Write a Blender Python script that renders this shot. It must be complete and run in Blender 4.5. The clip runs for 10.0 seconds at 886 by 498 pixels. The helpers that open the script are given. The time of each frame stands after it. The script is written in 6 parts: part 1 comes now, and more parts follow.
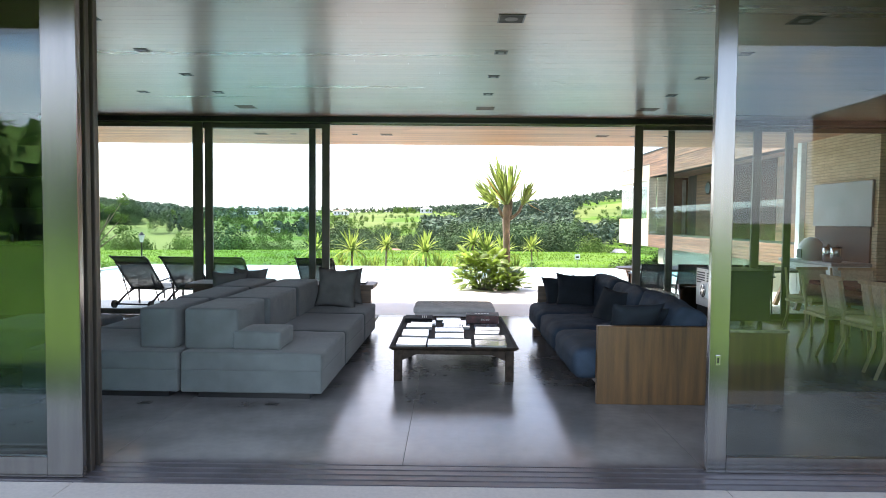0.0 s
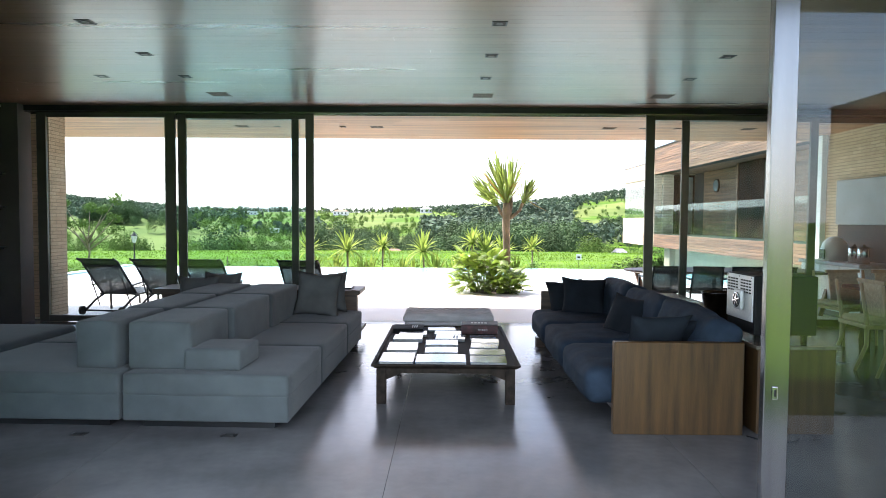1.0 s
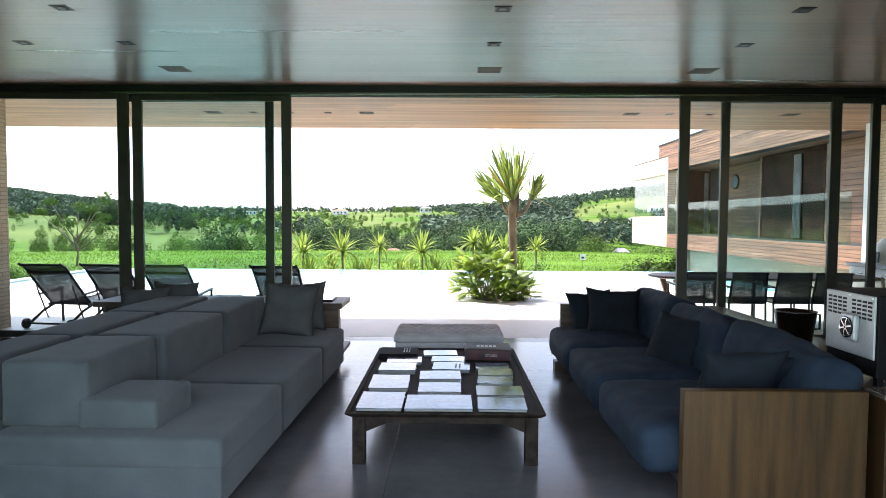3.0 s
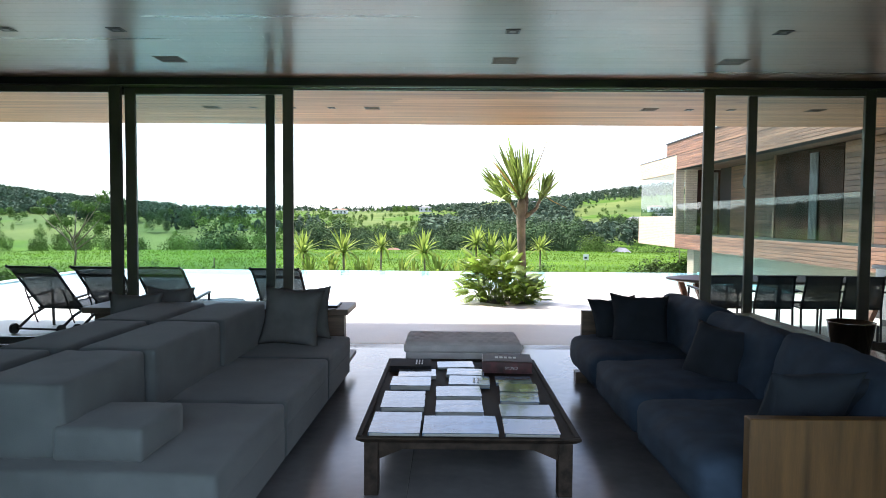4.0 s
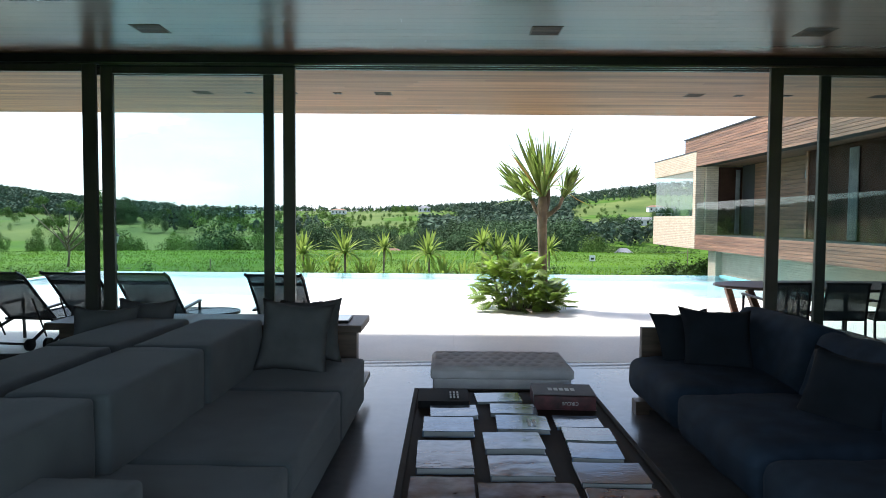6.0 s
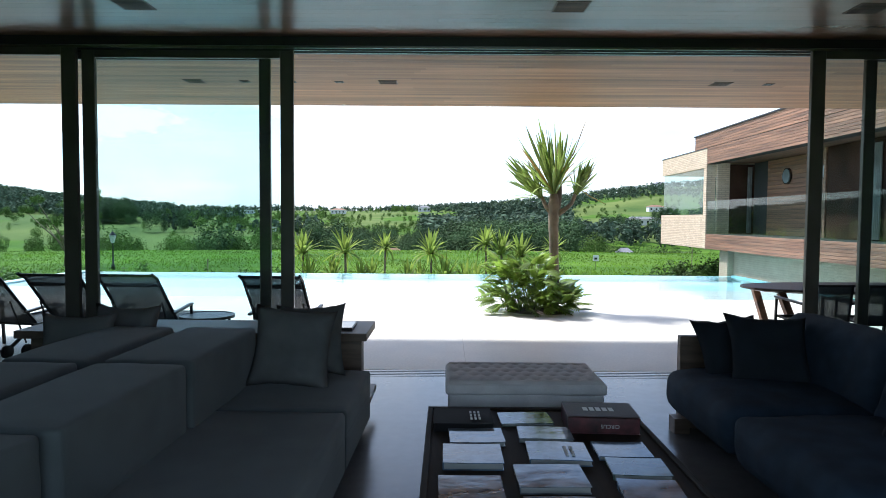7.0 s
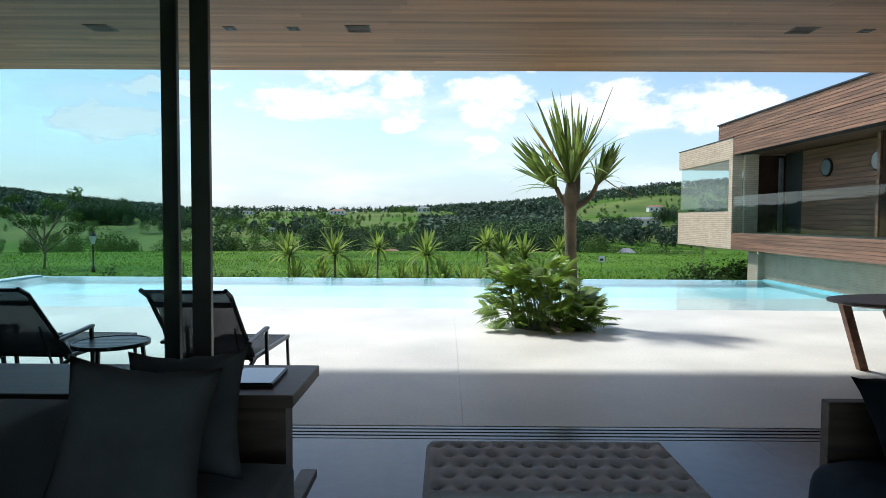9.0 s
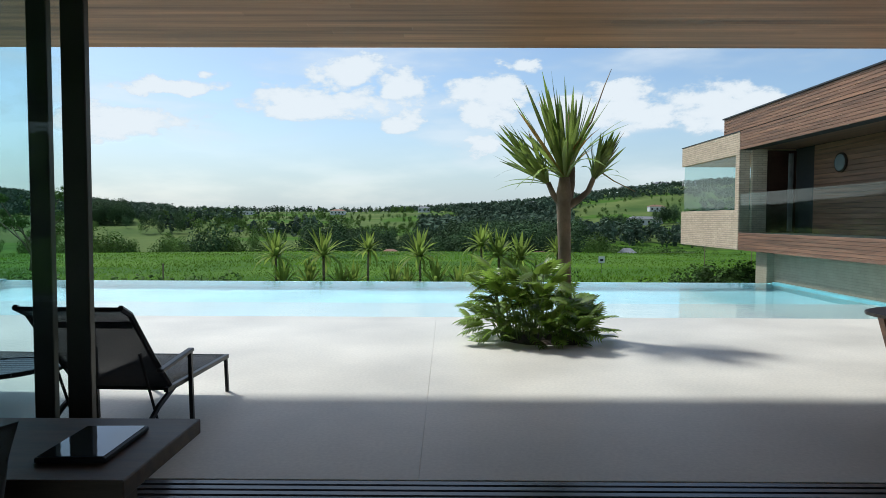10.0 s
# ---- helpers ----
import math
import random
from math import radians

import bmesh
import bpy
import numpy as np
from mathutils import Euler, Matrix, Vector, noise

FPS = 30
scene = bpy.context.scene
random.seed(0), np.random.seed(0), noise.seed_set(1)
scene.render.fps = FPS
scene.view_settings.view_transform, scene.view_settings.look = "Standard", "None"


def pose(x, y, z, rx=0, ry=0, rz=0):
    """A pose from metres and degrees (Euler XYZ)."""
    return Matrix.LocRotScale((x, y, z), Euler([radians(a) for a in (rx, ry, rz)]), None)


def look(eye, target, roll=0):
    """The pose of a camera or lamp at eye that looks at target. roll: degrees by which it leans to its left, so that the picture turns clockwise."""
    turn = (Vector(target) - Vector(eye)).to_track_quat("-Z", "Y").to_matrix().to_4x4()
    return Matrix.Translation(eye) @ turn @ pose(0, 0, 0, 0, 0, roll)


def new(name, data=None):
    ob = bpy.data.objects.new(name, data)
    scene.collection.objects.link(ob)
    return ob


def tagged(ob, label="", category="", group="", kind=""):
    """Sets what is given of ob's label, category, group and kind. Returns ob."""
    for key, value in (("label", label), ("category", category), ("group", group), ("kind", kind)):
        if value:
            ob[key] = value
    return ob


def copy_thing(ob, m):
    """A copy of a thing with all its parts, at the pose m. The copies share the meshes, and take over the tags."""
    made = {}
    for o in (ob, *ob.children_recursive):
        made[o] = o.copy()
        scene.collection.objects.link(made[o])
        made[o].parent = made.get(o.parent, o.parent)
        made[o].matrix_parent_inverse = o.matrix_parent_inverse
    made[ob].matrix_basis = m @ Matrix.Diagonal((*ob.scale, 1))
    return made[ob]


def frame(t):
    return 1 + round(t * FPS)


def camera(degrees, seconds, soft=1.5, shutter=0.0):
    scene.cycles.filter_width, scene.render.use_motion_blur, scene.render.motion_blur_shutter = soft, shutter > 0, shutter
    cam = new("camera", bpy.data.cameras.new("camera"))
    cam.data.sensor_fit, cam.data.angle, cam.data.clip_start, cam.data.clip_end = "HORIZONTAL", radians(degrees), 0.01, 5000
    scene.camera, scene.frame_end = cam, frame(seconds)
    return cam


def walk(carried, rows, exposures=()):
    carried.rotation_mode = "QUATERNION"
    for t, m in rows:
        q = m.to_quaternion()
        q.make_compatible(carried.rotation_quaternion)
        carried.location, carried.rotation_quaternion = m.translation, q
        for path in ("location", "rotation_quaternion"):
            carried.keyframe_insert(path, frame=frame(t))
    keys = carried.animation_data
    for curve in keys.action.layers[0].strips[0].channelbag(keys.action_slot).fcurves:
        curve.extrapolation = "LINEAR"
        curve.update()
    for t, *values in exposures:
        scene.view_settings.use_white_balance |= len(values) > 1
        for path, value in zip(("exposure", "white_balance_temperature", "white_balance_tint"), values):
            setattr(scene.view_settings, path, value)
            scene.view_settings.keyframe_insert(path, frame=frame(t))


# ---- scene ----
cam = camera(68.9, 10.0, soft=0.6)
PATH = [
    (0, (0.066, 0.126, 1.465), (0.048, 2.124, 1.376), 0.5),
    (0.5, (0.094, 0.542, 1.455), (0.076, 2.539, 1.367), 0.4),
    (1, (0.137, 0.918, 1.447), (0.119, 2.916, 1.358), 0.4),
    (1.5, (0.176, 1.262, 1.443), (0.158, 3.26, 1.354), 0.3),
    (2, (0.196, 1.6, 1.437), (0.177, 3.598, 1.348), 0.3),
    (2.5, (0.173, 1.942, 1.439), (0.155, 3.94, 1.349), 0.3),
    (4, (0.007, 2.615, 1.451), (-0.009, 4.613, 1.358), 0.4),
    (4.5, (-0.08, 2.858, 1.464), (-0.095, 4.856, 1.37), 0.4),
    (5, (-0.14, 3.117, 1.46), (-0.154, 5.115, 1.366), 0.4),
    (5.5, (-0.203, 3.358, 1.45), (-0.216, 5.356, 1.358), 0.4),
    (7, (-0.365, 4.083, 1.41), (-0.376, 6.081, 1.317), 0.4),
    (7.5, (-0.416, 4.452, 1.397), (-0.427, 6.45, 1.305), 0.4),
    (8, (-0.411, 4.918, 1.371), (-0.422, 6.916, 1.28), 0.3),
    (8.5, (-0.363, 5.429, 1.347), (-0.373, 7.427, 1.255), 0.4),
    (9, (-0.286, 5.912, 1.338), (-0.296, 7.91, 1.247), 0.3),
    (9.5, (-0.173, 6.381, 1.339), (-0.185, 8.379, 1.246), 0.4),
    (10, (-0.03, 6.815, 1.328), (-0.042, 8.813, 1.237), 0.2),
]
EXPOSURES = [(0, 2.33, 6550, 20), (2.5, 2.2, 6550, 19), (4.0, 1.86, 6300, 17), (5.5, 1.44, 6150, 13), (7.5, 1.07, 5800, 10), (9.0, 0.48, 5850, 6), (10.0, 0.1, 5900, 5)]
walk(cam, [(t, look(eye, target, roll)) for t, eye, target, roll in PATH], EXPOSURES)

# ---- light ----
TO_SUN = Vector((-0.57, 0.48, 1.0)).normalized()
world = bpy.data.worlds.new("sky")
scene.world = world
world.use_nodes = True
wn, wl = world.node_tree.nodes, world.node_tree.links
sky = wn.new("ShaderNodeTexSky")
sky.sky_type, sky.sun_disc = "NISHITA", False
sky.sun_elevation = math.asin(TO_SUN.z)
sky.sun_rotation = math.atan2(TO_SUN.x, TO_SUN.y)
sky.air_density, sky.dust_density = 1.0, 1.2
wl.new(sky.outputs[0], wn["Background"].inputs[0])
wn["Background"].inputs[1].default_value = 0.125
sun = new("sun", bpy.data.lights.new("sun", "SUN"))
sun.data.energy, sun.data.angle, sun.data.color = 3.45, radians(4.5), (1.0, 0.95, 0.88)
sun.matrix_world = look(TO_SUN * 100, (0, 0, 0))

daylight = new("front_daylight", bpy.data.lights.new("front_daylight", "AREA"))
daylight.data.shape, daylight.data.size, daylight.data.size_y = "RECTANGLE", 3.4, 1.7
daylight.data.energy, daylight.data.color = 9.0, (0.7, 0.92, 1.0)
daylight.matrix_world = look((-0.2, 3.94, 0.95), (-0.2, 9.0, 0.95))


# ---- cloud backdrop ----
def clouds():
    n_az, n_el, R = 96, 14, 4200.0
    vs, fs = [], []
    for j in range(n_el + 1):
        el = radians(-4 + 49 * j / n_el)
        for i in range(n_az):
            az = 2 * math.pi * i / n_az
            vs.append((R * math.cos(el) * math.sin(az), R * math.cos(el) * math.cos(az), R * math.sin(el)))
    for j in range(n_el):
        for i in range(n_az):
            a, b = j * n_az + i, j * n_az + (i + 1) % n_az
            fs.append((a, a + n_az, b + n_az, b))
    me = bpy.data.meshes.new("backdrop")
    me.from_pydata(vs, [], fs)
    me.polygons.foreach_set("use_smooth", [True] * len(me.polygons))
    m = bpy.data.materials.new("cloud_bank")
    m.use_nodes = True
    n, l = m.node_tree.nodes, m.node_tree.links
    n.clear()
    out, mix, tr, em = n.new("ShaderNodeOutputMaterial"), n.new("ShaderNodeMixShader"), n.new("ShaderNodeBsdfTransparent"), n.new("ShaderNodeEmission")
    tc, mp, mp2, ns, ns2 = n.new("ShaderNodeTexCoord"), n.new("ShaderNodeMapping"), n.new("ShaderNodeMapping"), n.new("ShaderNodeTexNoise"), n.new("ShaderNodeTexNoise")
    l.new(tc.outputs["Object"], mp.inputs[0])
    l.new(tc.outputs["Object"], mp2.inputs[0])
    mp.inputs["Scale"].default_value = (1 / R, 1 / R, 1.9 / R)
    mp.inputs["Location"].default_value = CLOUD_SHIFT
    mp2.inputs["Scale"].default_value = (1 / R, 1 / R, 4.0 / R)
    ns.inputs["Scale"].default_value, ns.inputs["Detail"].default_value, ns.inputs["Roughness"].default_value = 8.0, 9, 0.55
    ns2.inputs["Scale"].default_value, ns2.inputs["Detail"].default_value = 4.2, 8
    l.new(mp.outputs[0], ns.inputs["Vector"])
    l.new(mp2.outputs[0], ns2.inputs["Vector"])
    def mapr(src, a, b, c, d):
        r = n.new("ShaderNodeMapRange")
        r.interpolation_type = "SMOOTHSTEP"
        for k, v in zip(("From Min", "From Max", "To Min", "To Max"), (a, b, c, d)):
            r.inputs[k].default_value = v
        l.new(src, r.inputs["Value"])
        return r.outputs[0]
    def math2(op, a, b):
        r = n.new("ShaderNodeMath")
        r.operation = op
        r.use_clamp = True
        for k, v in enumerate((a, b)):
            if isinstance(v, float):
                r.inputs[k].default_value = v
            else:
                l.new(v, r.inputs[k])
        return r.outputs[0]
    sep = n.new("ShaderNodeSeparateXYZ")
    l.new(tc.outputs["Object"], sep.inputs[0])
    def op(kind, a, b=0.0, c=0.0):
        r = n.new("ShaderNodeMath")
        r.operation = kind
        for k, v in enumerate((a, b, c)):
            if isinstance(v, float):
                r.inputs[k].default_value = v
            else:
                l.new(v, r.inputs[k])
        return r.outputs[0]
    # cumulus heaps over the valley: slope east, slope up, half width, half height
    heaps = [(-0.157, 0.232, 0.066, 0.031), (-0.2, 0.178, 0.115, 0.027), (-0.07, 0.2, 0.042, 0.032), (-0.07, 0.15, 0.036, 0.019),
             (0.12, 0.233, 0.028, 0.014), (0.055, 0.19, 0.075, 0.024), (0.06, 0.16, 0.055, 0.024), (0.045, 0.112, 0.045, 0.02),
             (0.27, 0.195, 0.055, 0.026), (0.25, 0.165, 0.12, 0.026), (0.41, 0.172, 0.095, 0.038), (0.47, 0.185, 0.04, 0.025), (-0.5, 0.15, 0.12, 0.03), (-0.42, 0.21, 0.09, 0.012)]
    ahead = op("MAXIMUM", sep.outputs[1], 1.0)
    wsep = n.new("ShaderNodeSeparateColor")
    warp = n.new("ShaderNodeTexNoise")
    warp.inputs["Scale"].default_value, warp.inputs["Detail"].default_value = 14.0, 5
    l.new(mp.outputs[0], warp.inputs["Vector"])
    l.new(warp.outputs["Color"], wsep.inputs[0])
    su = op("ADD", op("DIVIDE", sep.outputs[0], ahead), op("MULTIPLY_ADD", wsep.outputs[0], 0.11, -0.055))
    sv = op("ADD", op("DIVIDE", sep.outputs[2], ahead), op("MULTIPLY_ADD", wsep.outputs[1], 0.07, -0.035))
    best = None
    for cu, cv, ru, rv in heaps:
        a = op("MULTIPLY_ADD", su, 1 / ru, -cu / ru)
        b = op("MULTIPLY_ADD", sv, 1 / rv, -cv / rv)
        f = op("SUBTRACT", 1.0, op("ADD", op("MULTIPLY", a, a), op("MULTIPLY", b, b)))
        best = f if best is None else op("MAXIMUM", best, f)
    curl = n.new("ShaderNodeTexNoise")
    curl.inputs["Scale"].default_value, curl.inputs["Detail"].default_value, curl.inputs["Roughness"].default_value = 34.0, 7, 0.6
    l.new(mp.outputs[0], curl.inputs["Vector"])
    heap = op("ADD", best, op("MULTIPLY_ADD", curl.outputs["Fac"], 2.6, -1.3))
    front = op("GREATER_THAN", sep.outputs[1], 0.45 * R)
    puffs = op("ADD", op("MULTIPLY", front, mapr(heap, -0.3, 0.55, 0.0, 0.97)), op("MULTIPLY", op("SUBTRACT", 1.0, front), mapr(ns.outputs["Fac"], 0.53, 0.64, 0.0, 0.9)))
    veil = mapr(ns2.outputs["Fac"], 0.4, 0.66, 0.02, 0.6)
    haze = mapr(sep.outputs[2], 0.0, 0.17 * R, 0.66, 0.02)
    cover = math2("MAXIMUM", math2("MAXIMUM", puffs, veil), haze)
    l.new(cover, mix.inputs[0])
    shade = n.new("ShaderNodeMix")
    shade.data_type = "RGBA"
    shade.inputs["A"].default_value, shade.inputs["B"].default_value = (0.68, 0.79, 0.88, 1), (1.1, 1.1, 1.1, 1)
    l.new(op("MAXIMUM", mapr(heap, -0.6, 0.8, 0.0, 1.0), mapr(ns2.outputs["Fac"], 0.4, 0.66, 0.0, 0.9)), shade.inputs["Factor"])
    l.new(shade.outputs["Result"], em.inputs[0])
    em.inputs[1].default_value = CLOUD_GLOW
    l.new(tr.outputs[0], mix.inputs[1])
    l.new(em.outputs[0], mix.inputs[2])
    l.new(mix.outputs[0], out.inputs[0])
    me.materials.append(m)
    ob = new("backdrop", me)
    ob.visible_shadow = False
    tagged(ob, "blue sky with white cumulus clouds and pale haze", "sky", kind="structure")


CLOUD_SHIFT, CLOUD_GLOW = (0.0, 0.0, 0.0), 0.74
clouds()

# ---- materials ----
MATS = {}


def M(name, col, rough=0.5, metal=0.0, var=0.18, scale=3.0, bump=0.08, bscale=60.0, stretch=(1, 1, 1), rand=0.0, spec=0.5, col2=None, sheen=0.0):
    """A procedural surface: two scales of noise in colour and roughness, fine relief."""
    m = bpy.data.materials.new(name)
    m.use_nodes = True
    n, l = m.node_tree.nodes, m.node_tree.links
    p = n["Principled BSDF"]
    tc = n.new("ShaderNodeTexCoord")
    mp = n.new("ShaderNodeMapping")
    mp.inputs["Scale"].default_value = stretch
    l.new(tc.outputs["Object"], mp.inputs[0])
    if rand:
        oi = n.new("ShaderNodeObjectInfo")
        ad = n.new("ShaderNodeVectorMath")
        ad.operation = "MULTIPLY_ADD"
        ad.inputs[1].default_value = (1, 1, 1)
        cmb = n.new("ShaderNodeCombineXYZ")
        mu = n.new("ShaderNodeMath")
        mu.operation = "MULTIPLY"
        mu.inputs[1].default_value = 37.0
        l.new(oi.outputs["Random"], mu.inputs[0])
        for k in range(3):
            l.new(mu.outputs[0], cmb.inputs[k])
        l.new(mp.outputs[0], ad.inputs[0])
        l.new(cmb.outputs[0], ad.inputs[2])
        src = ad.outputs[0]
    else:
        src = mp.outputs[0]
    big, fine = n.new("ShaderNodeTexNoise"), n.new("ShaderNodeTexNoise")
    big.inputs["Scale"].default_value, big.inputs["Detail"].default_value = scale, 6
    fine.inputs["Scale"].default_value, fine.inputs["Detail"].default_value = bscale, 4
    l.new(src, big.inputs["Vector"])
    l.new(src, fine.inputs["Vector"])
    ramp = n.new("ShaderNodeValToRGB")
    c2 = col2 or tuple(c * (1 - 2 * var) for c in col)
    c1 = tuple(min(1, c * (1 + var)) for c in col) if not col2 else col
    ramp.color_ramp.elements[0].position, ramp.color_ramp.elements[1].position = 0.3, 0.7
    ramp.color_ramp.elements[0].color, ramp.color_ramp.elements[1].color = (*c2, 1), (*c1, 1)
    l.new(big.outputs[0], ramp.inputs[0])
    mix = n.new("ShaderNodeMix")
    mix.data_type, mix.blend_type = "RGBA", "MULTIPLY"
    mix.inputs["Factor"].default_value = 0.35
    l.new(ramp.outputs[0], mix.inputs["A"])
    gr = n.new("ShaderNodeValToRGB")
    gr.color_ramp.elements[0].position, gr.color_ramp.elements[1].position = 0.25, 0.75
    gr.color_ramp.elements[0].color = (0.55, 0.55, 0.55, 1)
    l.new(fine.outputs[0], gr.inputs[0])
    l.new(gr.outputs[0], mix.inputs["B"])
    last = mix.outputs["Result"]
    if rand:
        hsv = n.new("ShaderNodeHueSaturation")
        mr = n.new("ShaderNodeMapRange")
        mr.inputs["To Min"].default_value, mr.inputs["To Max"].default_value = 1 - rand, 1 + rand
        l.new(oi.outputs["Random"], mr.inputs["Value"])
        l.new(mr.outputs[0], hsv.inputs["Value"])
        l.new(last, hsv.inputs["Color"])
        last = hsv.outputs[0]
    l.new(last, p.inputs["Base Color"])
    rr = n.new("ShaderNodeMapRange")
    rr.inputs["To Min"].default_value, rr.inputs["To Max"].default_value = max(0.02, rough * 0.8), min(1, rough * 1.2)
    l.new(big.outputs[0], rr.inputs["Value"])
    l.new(rr.outputs[0], p.inputs["Roughness"])
    p.inputs["Metallic"].default_value = metal
    p.inputs["Specular IOR Level"].default_value = spec
    if sheen:
        p.inputs["Sheen Weight"].default_value = sheen
    if bump:
        b = n.new("ShaderNodeBump")
        b.inputs["Strength"].default_value, b.inputs["Distance"].default_value = bump, 0.01
        l.new(fine.outputs[0], b.inputs["Height"])
        l.new(b.outputs[0], p.inputs["Normal"])
    MATS[name] = m
    return m


def glass_mat(name, tint, ior=1.45, ripple=0.0, rscale=3.0, most=1.0):
    m = bpy.data.materials.new(name)
    m.use_nodes = True
    n, l = m.node_tree.nodes, m.node_tree.links
    n.clear()
    out, mix = n.new("ShaderNodeOutputMaterial"), n.new("ShaderNodeMixShader")
    tr, gl, fr = n.new("ShaderNodeBsdfTransparent"), n.new("ShaderNodeBsdfGlossy"), n.new("ShaderNodeLayerWeight")
    pw, mr = n.new("ShaderNodeMath"), n.new("ShaderNodeMapRange")
    tr.inputs[0].default_value = (*tint, 1)
    gl.inputs["Roughness"].default_value = 0.01
    fr.inputs["Blend"].default_value = 0.5
    pw.operation = "POWER"
    pw.inputs[1].default_value = 5.0
    mr.inputs["To Min"].default_value, mr.inputs["To Max"].default_value = ((ior - 1) / (ior + 1)) ** 2, most
    l.new(fr.outputs["Facing"], pw.inputs[0])
    l.new(pw.outputs[0], mr.inputs["Value"])
    l.new(mr.outputs[0], mix.inputs[0])
    l.new(tr.outputs[0], mix.inputs[1])
    l.new(gl.outputs[0], mix.inputs[2])
    l.new(mix.outputs[0], out.inputs[0])
    if ripple:
        tc, ns, b = n.new("ShaderNodeTexCoord"), n.new("ShaderNodeTexNoise"), n.new("ShaderNodeBump")
        ns.inputs["Scale"].default_value, ns.inputs["Detail"].default_value = rscale, 4
        b.inputs["Strength"].default_value, b.inputs["Distance"].default_value = ripple, 0.02
        l.new(tc.outputs["Object"], ns.inputs["Vector"])
        l.new(ns.outputs[0], b.inputs["Height"])
        l.new(b.outputs[0], gl.inputs["Normal"])
        l.new(b.outputs[0], fr.inputs["Normal"])
    return m


concrete = M("polished_concrete", (0.155, 0.152, 0.158), 0.21, var=0.16, scale=1.6, bump=0.05, bscale=13)
deckmat = M("deck_concrete", (0.73, 0.69, 0.605), 0.5, var=0.1, scale=0.7, bump=0.05, bscale=40)
plaster = M("grey_plaster", (0.33, 0.31, 0.29), 0.8, var=0.1)
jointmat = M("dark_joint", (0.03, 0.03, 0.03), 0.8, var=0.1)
# Same planks as the soffit, base darkened to cut light bounced indoors.
ceilwood = M("darkened_ceiling_wood", (0.15, 0.08, 0.045), 0.28, var=0.12, scale=0.5, spec=0.46, bump=0.0, bscale=1.5, stretch=(0.25, 6, 6))
# Colour lifted above the ceiling's, for more bounce onto the shaded deck.
soffitwood = M("lightened_soffit_wood", (0.37, 0.205, 0.115), 0.5, var=0.25, scale=2.0, bump=0.05, bscale=30, stretch=(0.25, 6, 6), spec=0.25)
cedar = M("cedar_siding", (0.245, 0.122, 0.07), 0.6, var=0.25, scale=2.0, bump=0.15, bscale=30, stretch=(8, 0.4, 8), rand=0.18)
oak = M("oak_veneer", (0.1, 0.05, 0.0145), 0.5, var=0.28, scale=2.5, bump=0.05, bscale=40, stretch=(7, 7, 0.5))
darkwood = M("dark_stained_wood", (0.036, 0.026, 0.02), 0.72, spec=0.14, var=0.3, scale=3, bump=0.12, bscale=40, stretch=(8, 0.7, 8))
brownwood = M("brown_wood", (0.12, 0.08, 0.055), 0.5, var=0.25, scale=3, bump=0.08, bscale=40, stretch=(0.8, 8, 8))
alu = M("bronze_aluminium", (0.1, 0.092, 0.078), 0.4, metal=0.5, var=0.08, scale=4, bump=0.02, bscale=200)
alu_light = M("brushed_aluminium", (0.3, 0.3, 0.29), 0.2, metal=0.95, var=0.08, scale=3, bump=0.02, bscale=150, stretch=(6, 6, 0.3))
black = M("black_metal", (0.02, 0.02, 0.022), 0.4, metal=0.3, var=0.1)
steel = M("stainless_steel", (0.6, 0.6, 0.6), 0.2, metal=1.0, var=0.08, bump=0.02)
fabric_grey = M("grey_woven_fabric", (0.09, 0.103, 0.107), 0.95, var=0.1, scale=5, bump=0.3, bscale=350, sheen=0.15, spec=0.2)
fabric_pillow = M("charcoal_linen", (0.115, 0.118, 0.118), 0.95, var=0.12, scale=6, bump=0.35, bscale=300, spec=0.2)
fabric_blue = M("navy_linen", (0.026, 0.041, 0.064), 0.95, var=0.18, scale=7, bump=0.35, bscale=300, spec=0.2)
fabric_navy = M("midnight_linen", (0.016, 0.021, 0.028), 0.95, var=0.15, scale=6, bump=0.35, bscale=300, spec=0.2)
fabric_ott = M("taupe_velvet", (0.68, 0.63, 0.62), 0.85, var=0.1, scale=5, bump=0.2, bscale=250, sheen=0.2, spec=0.2)
sling = M("black_mesh_sling", (0.035, 0.037, 0.04), 0.7, var=0.1, scale=5, bump=0.3, bscale=500)
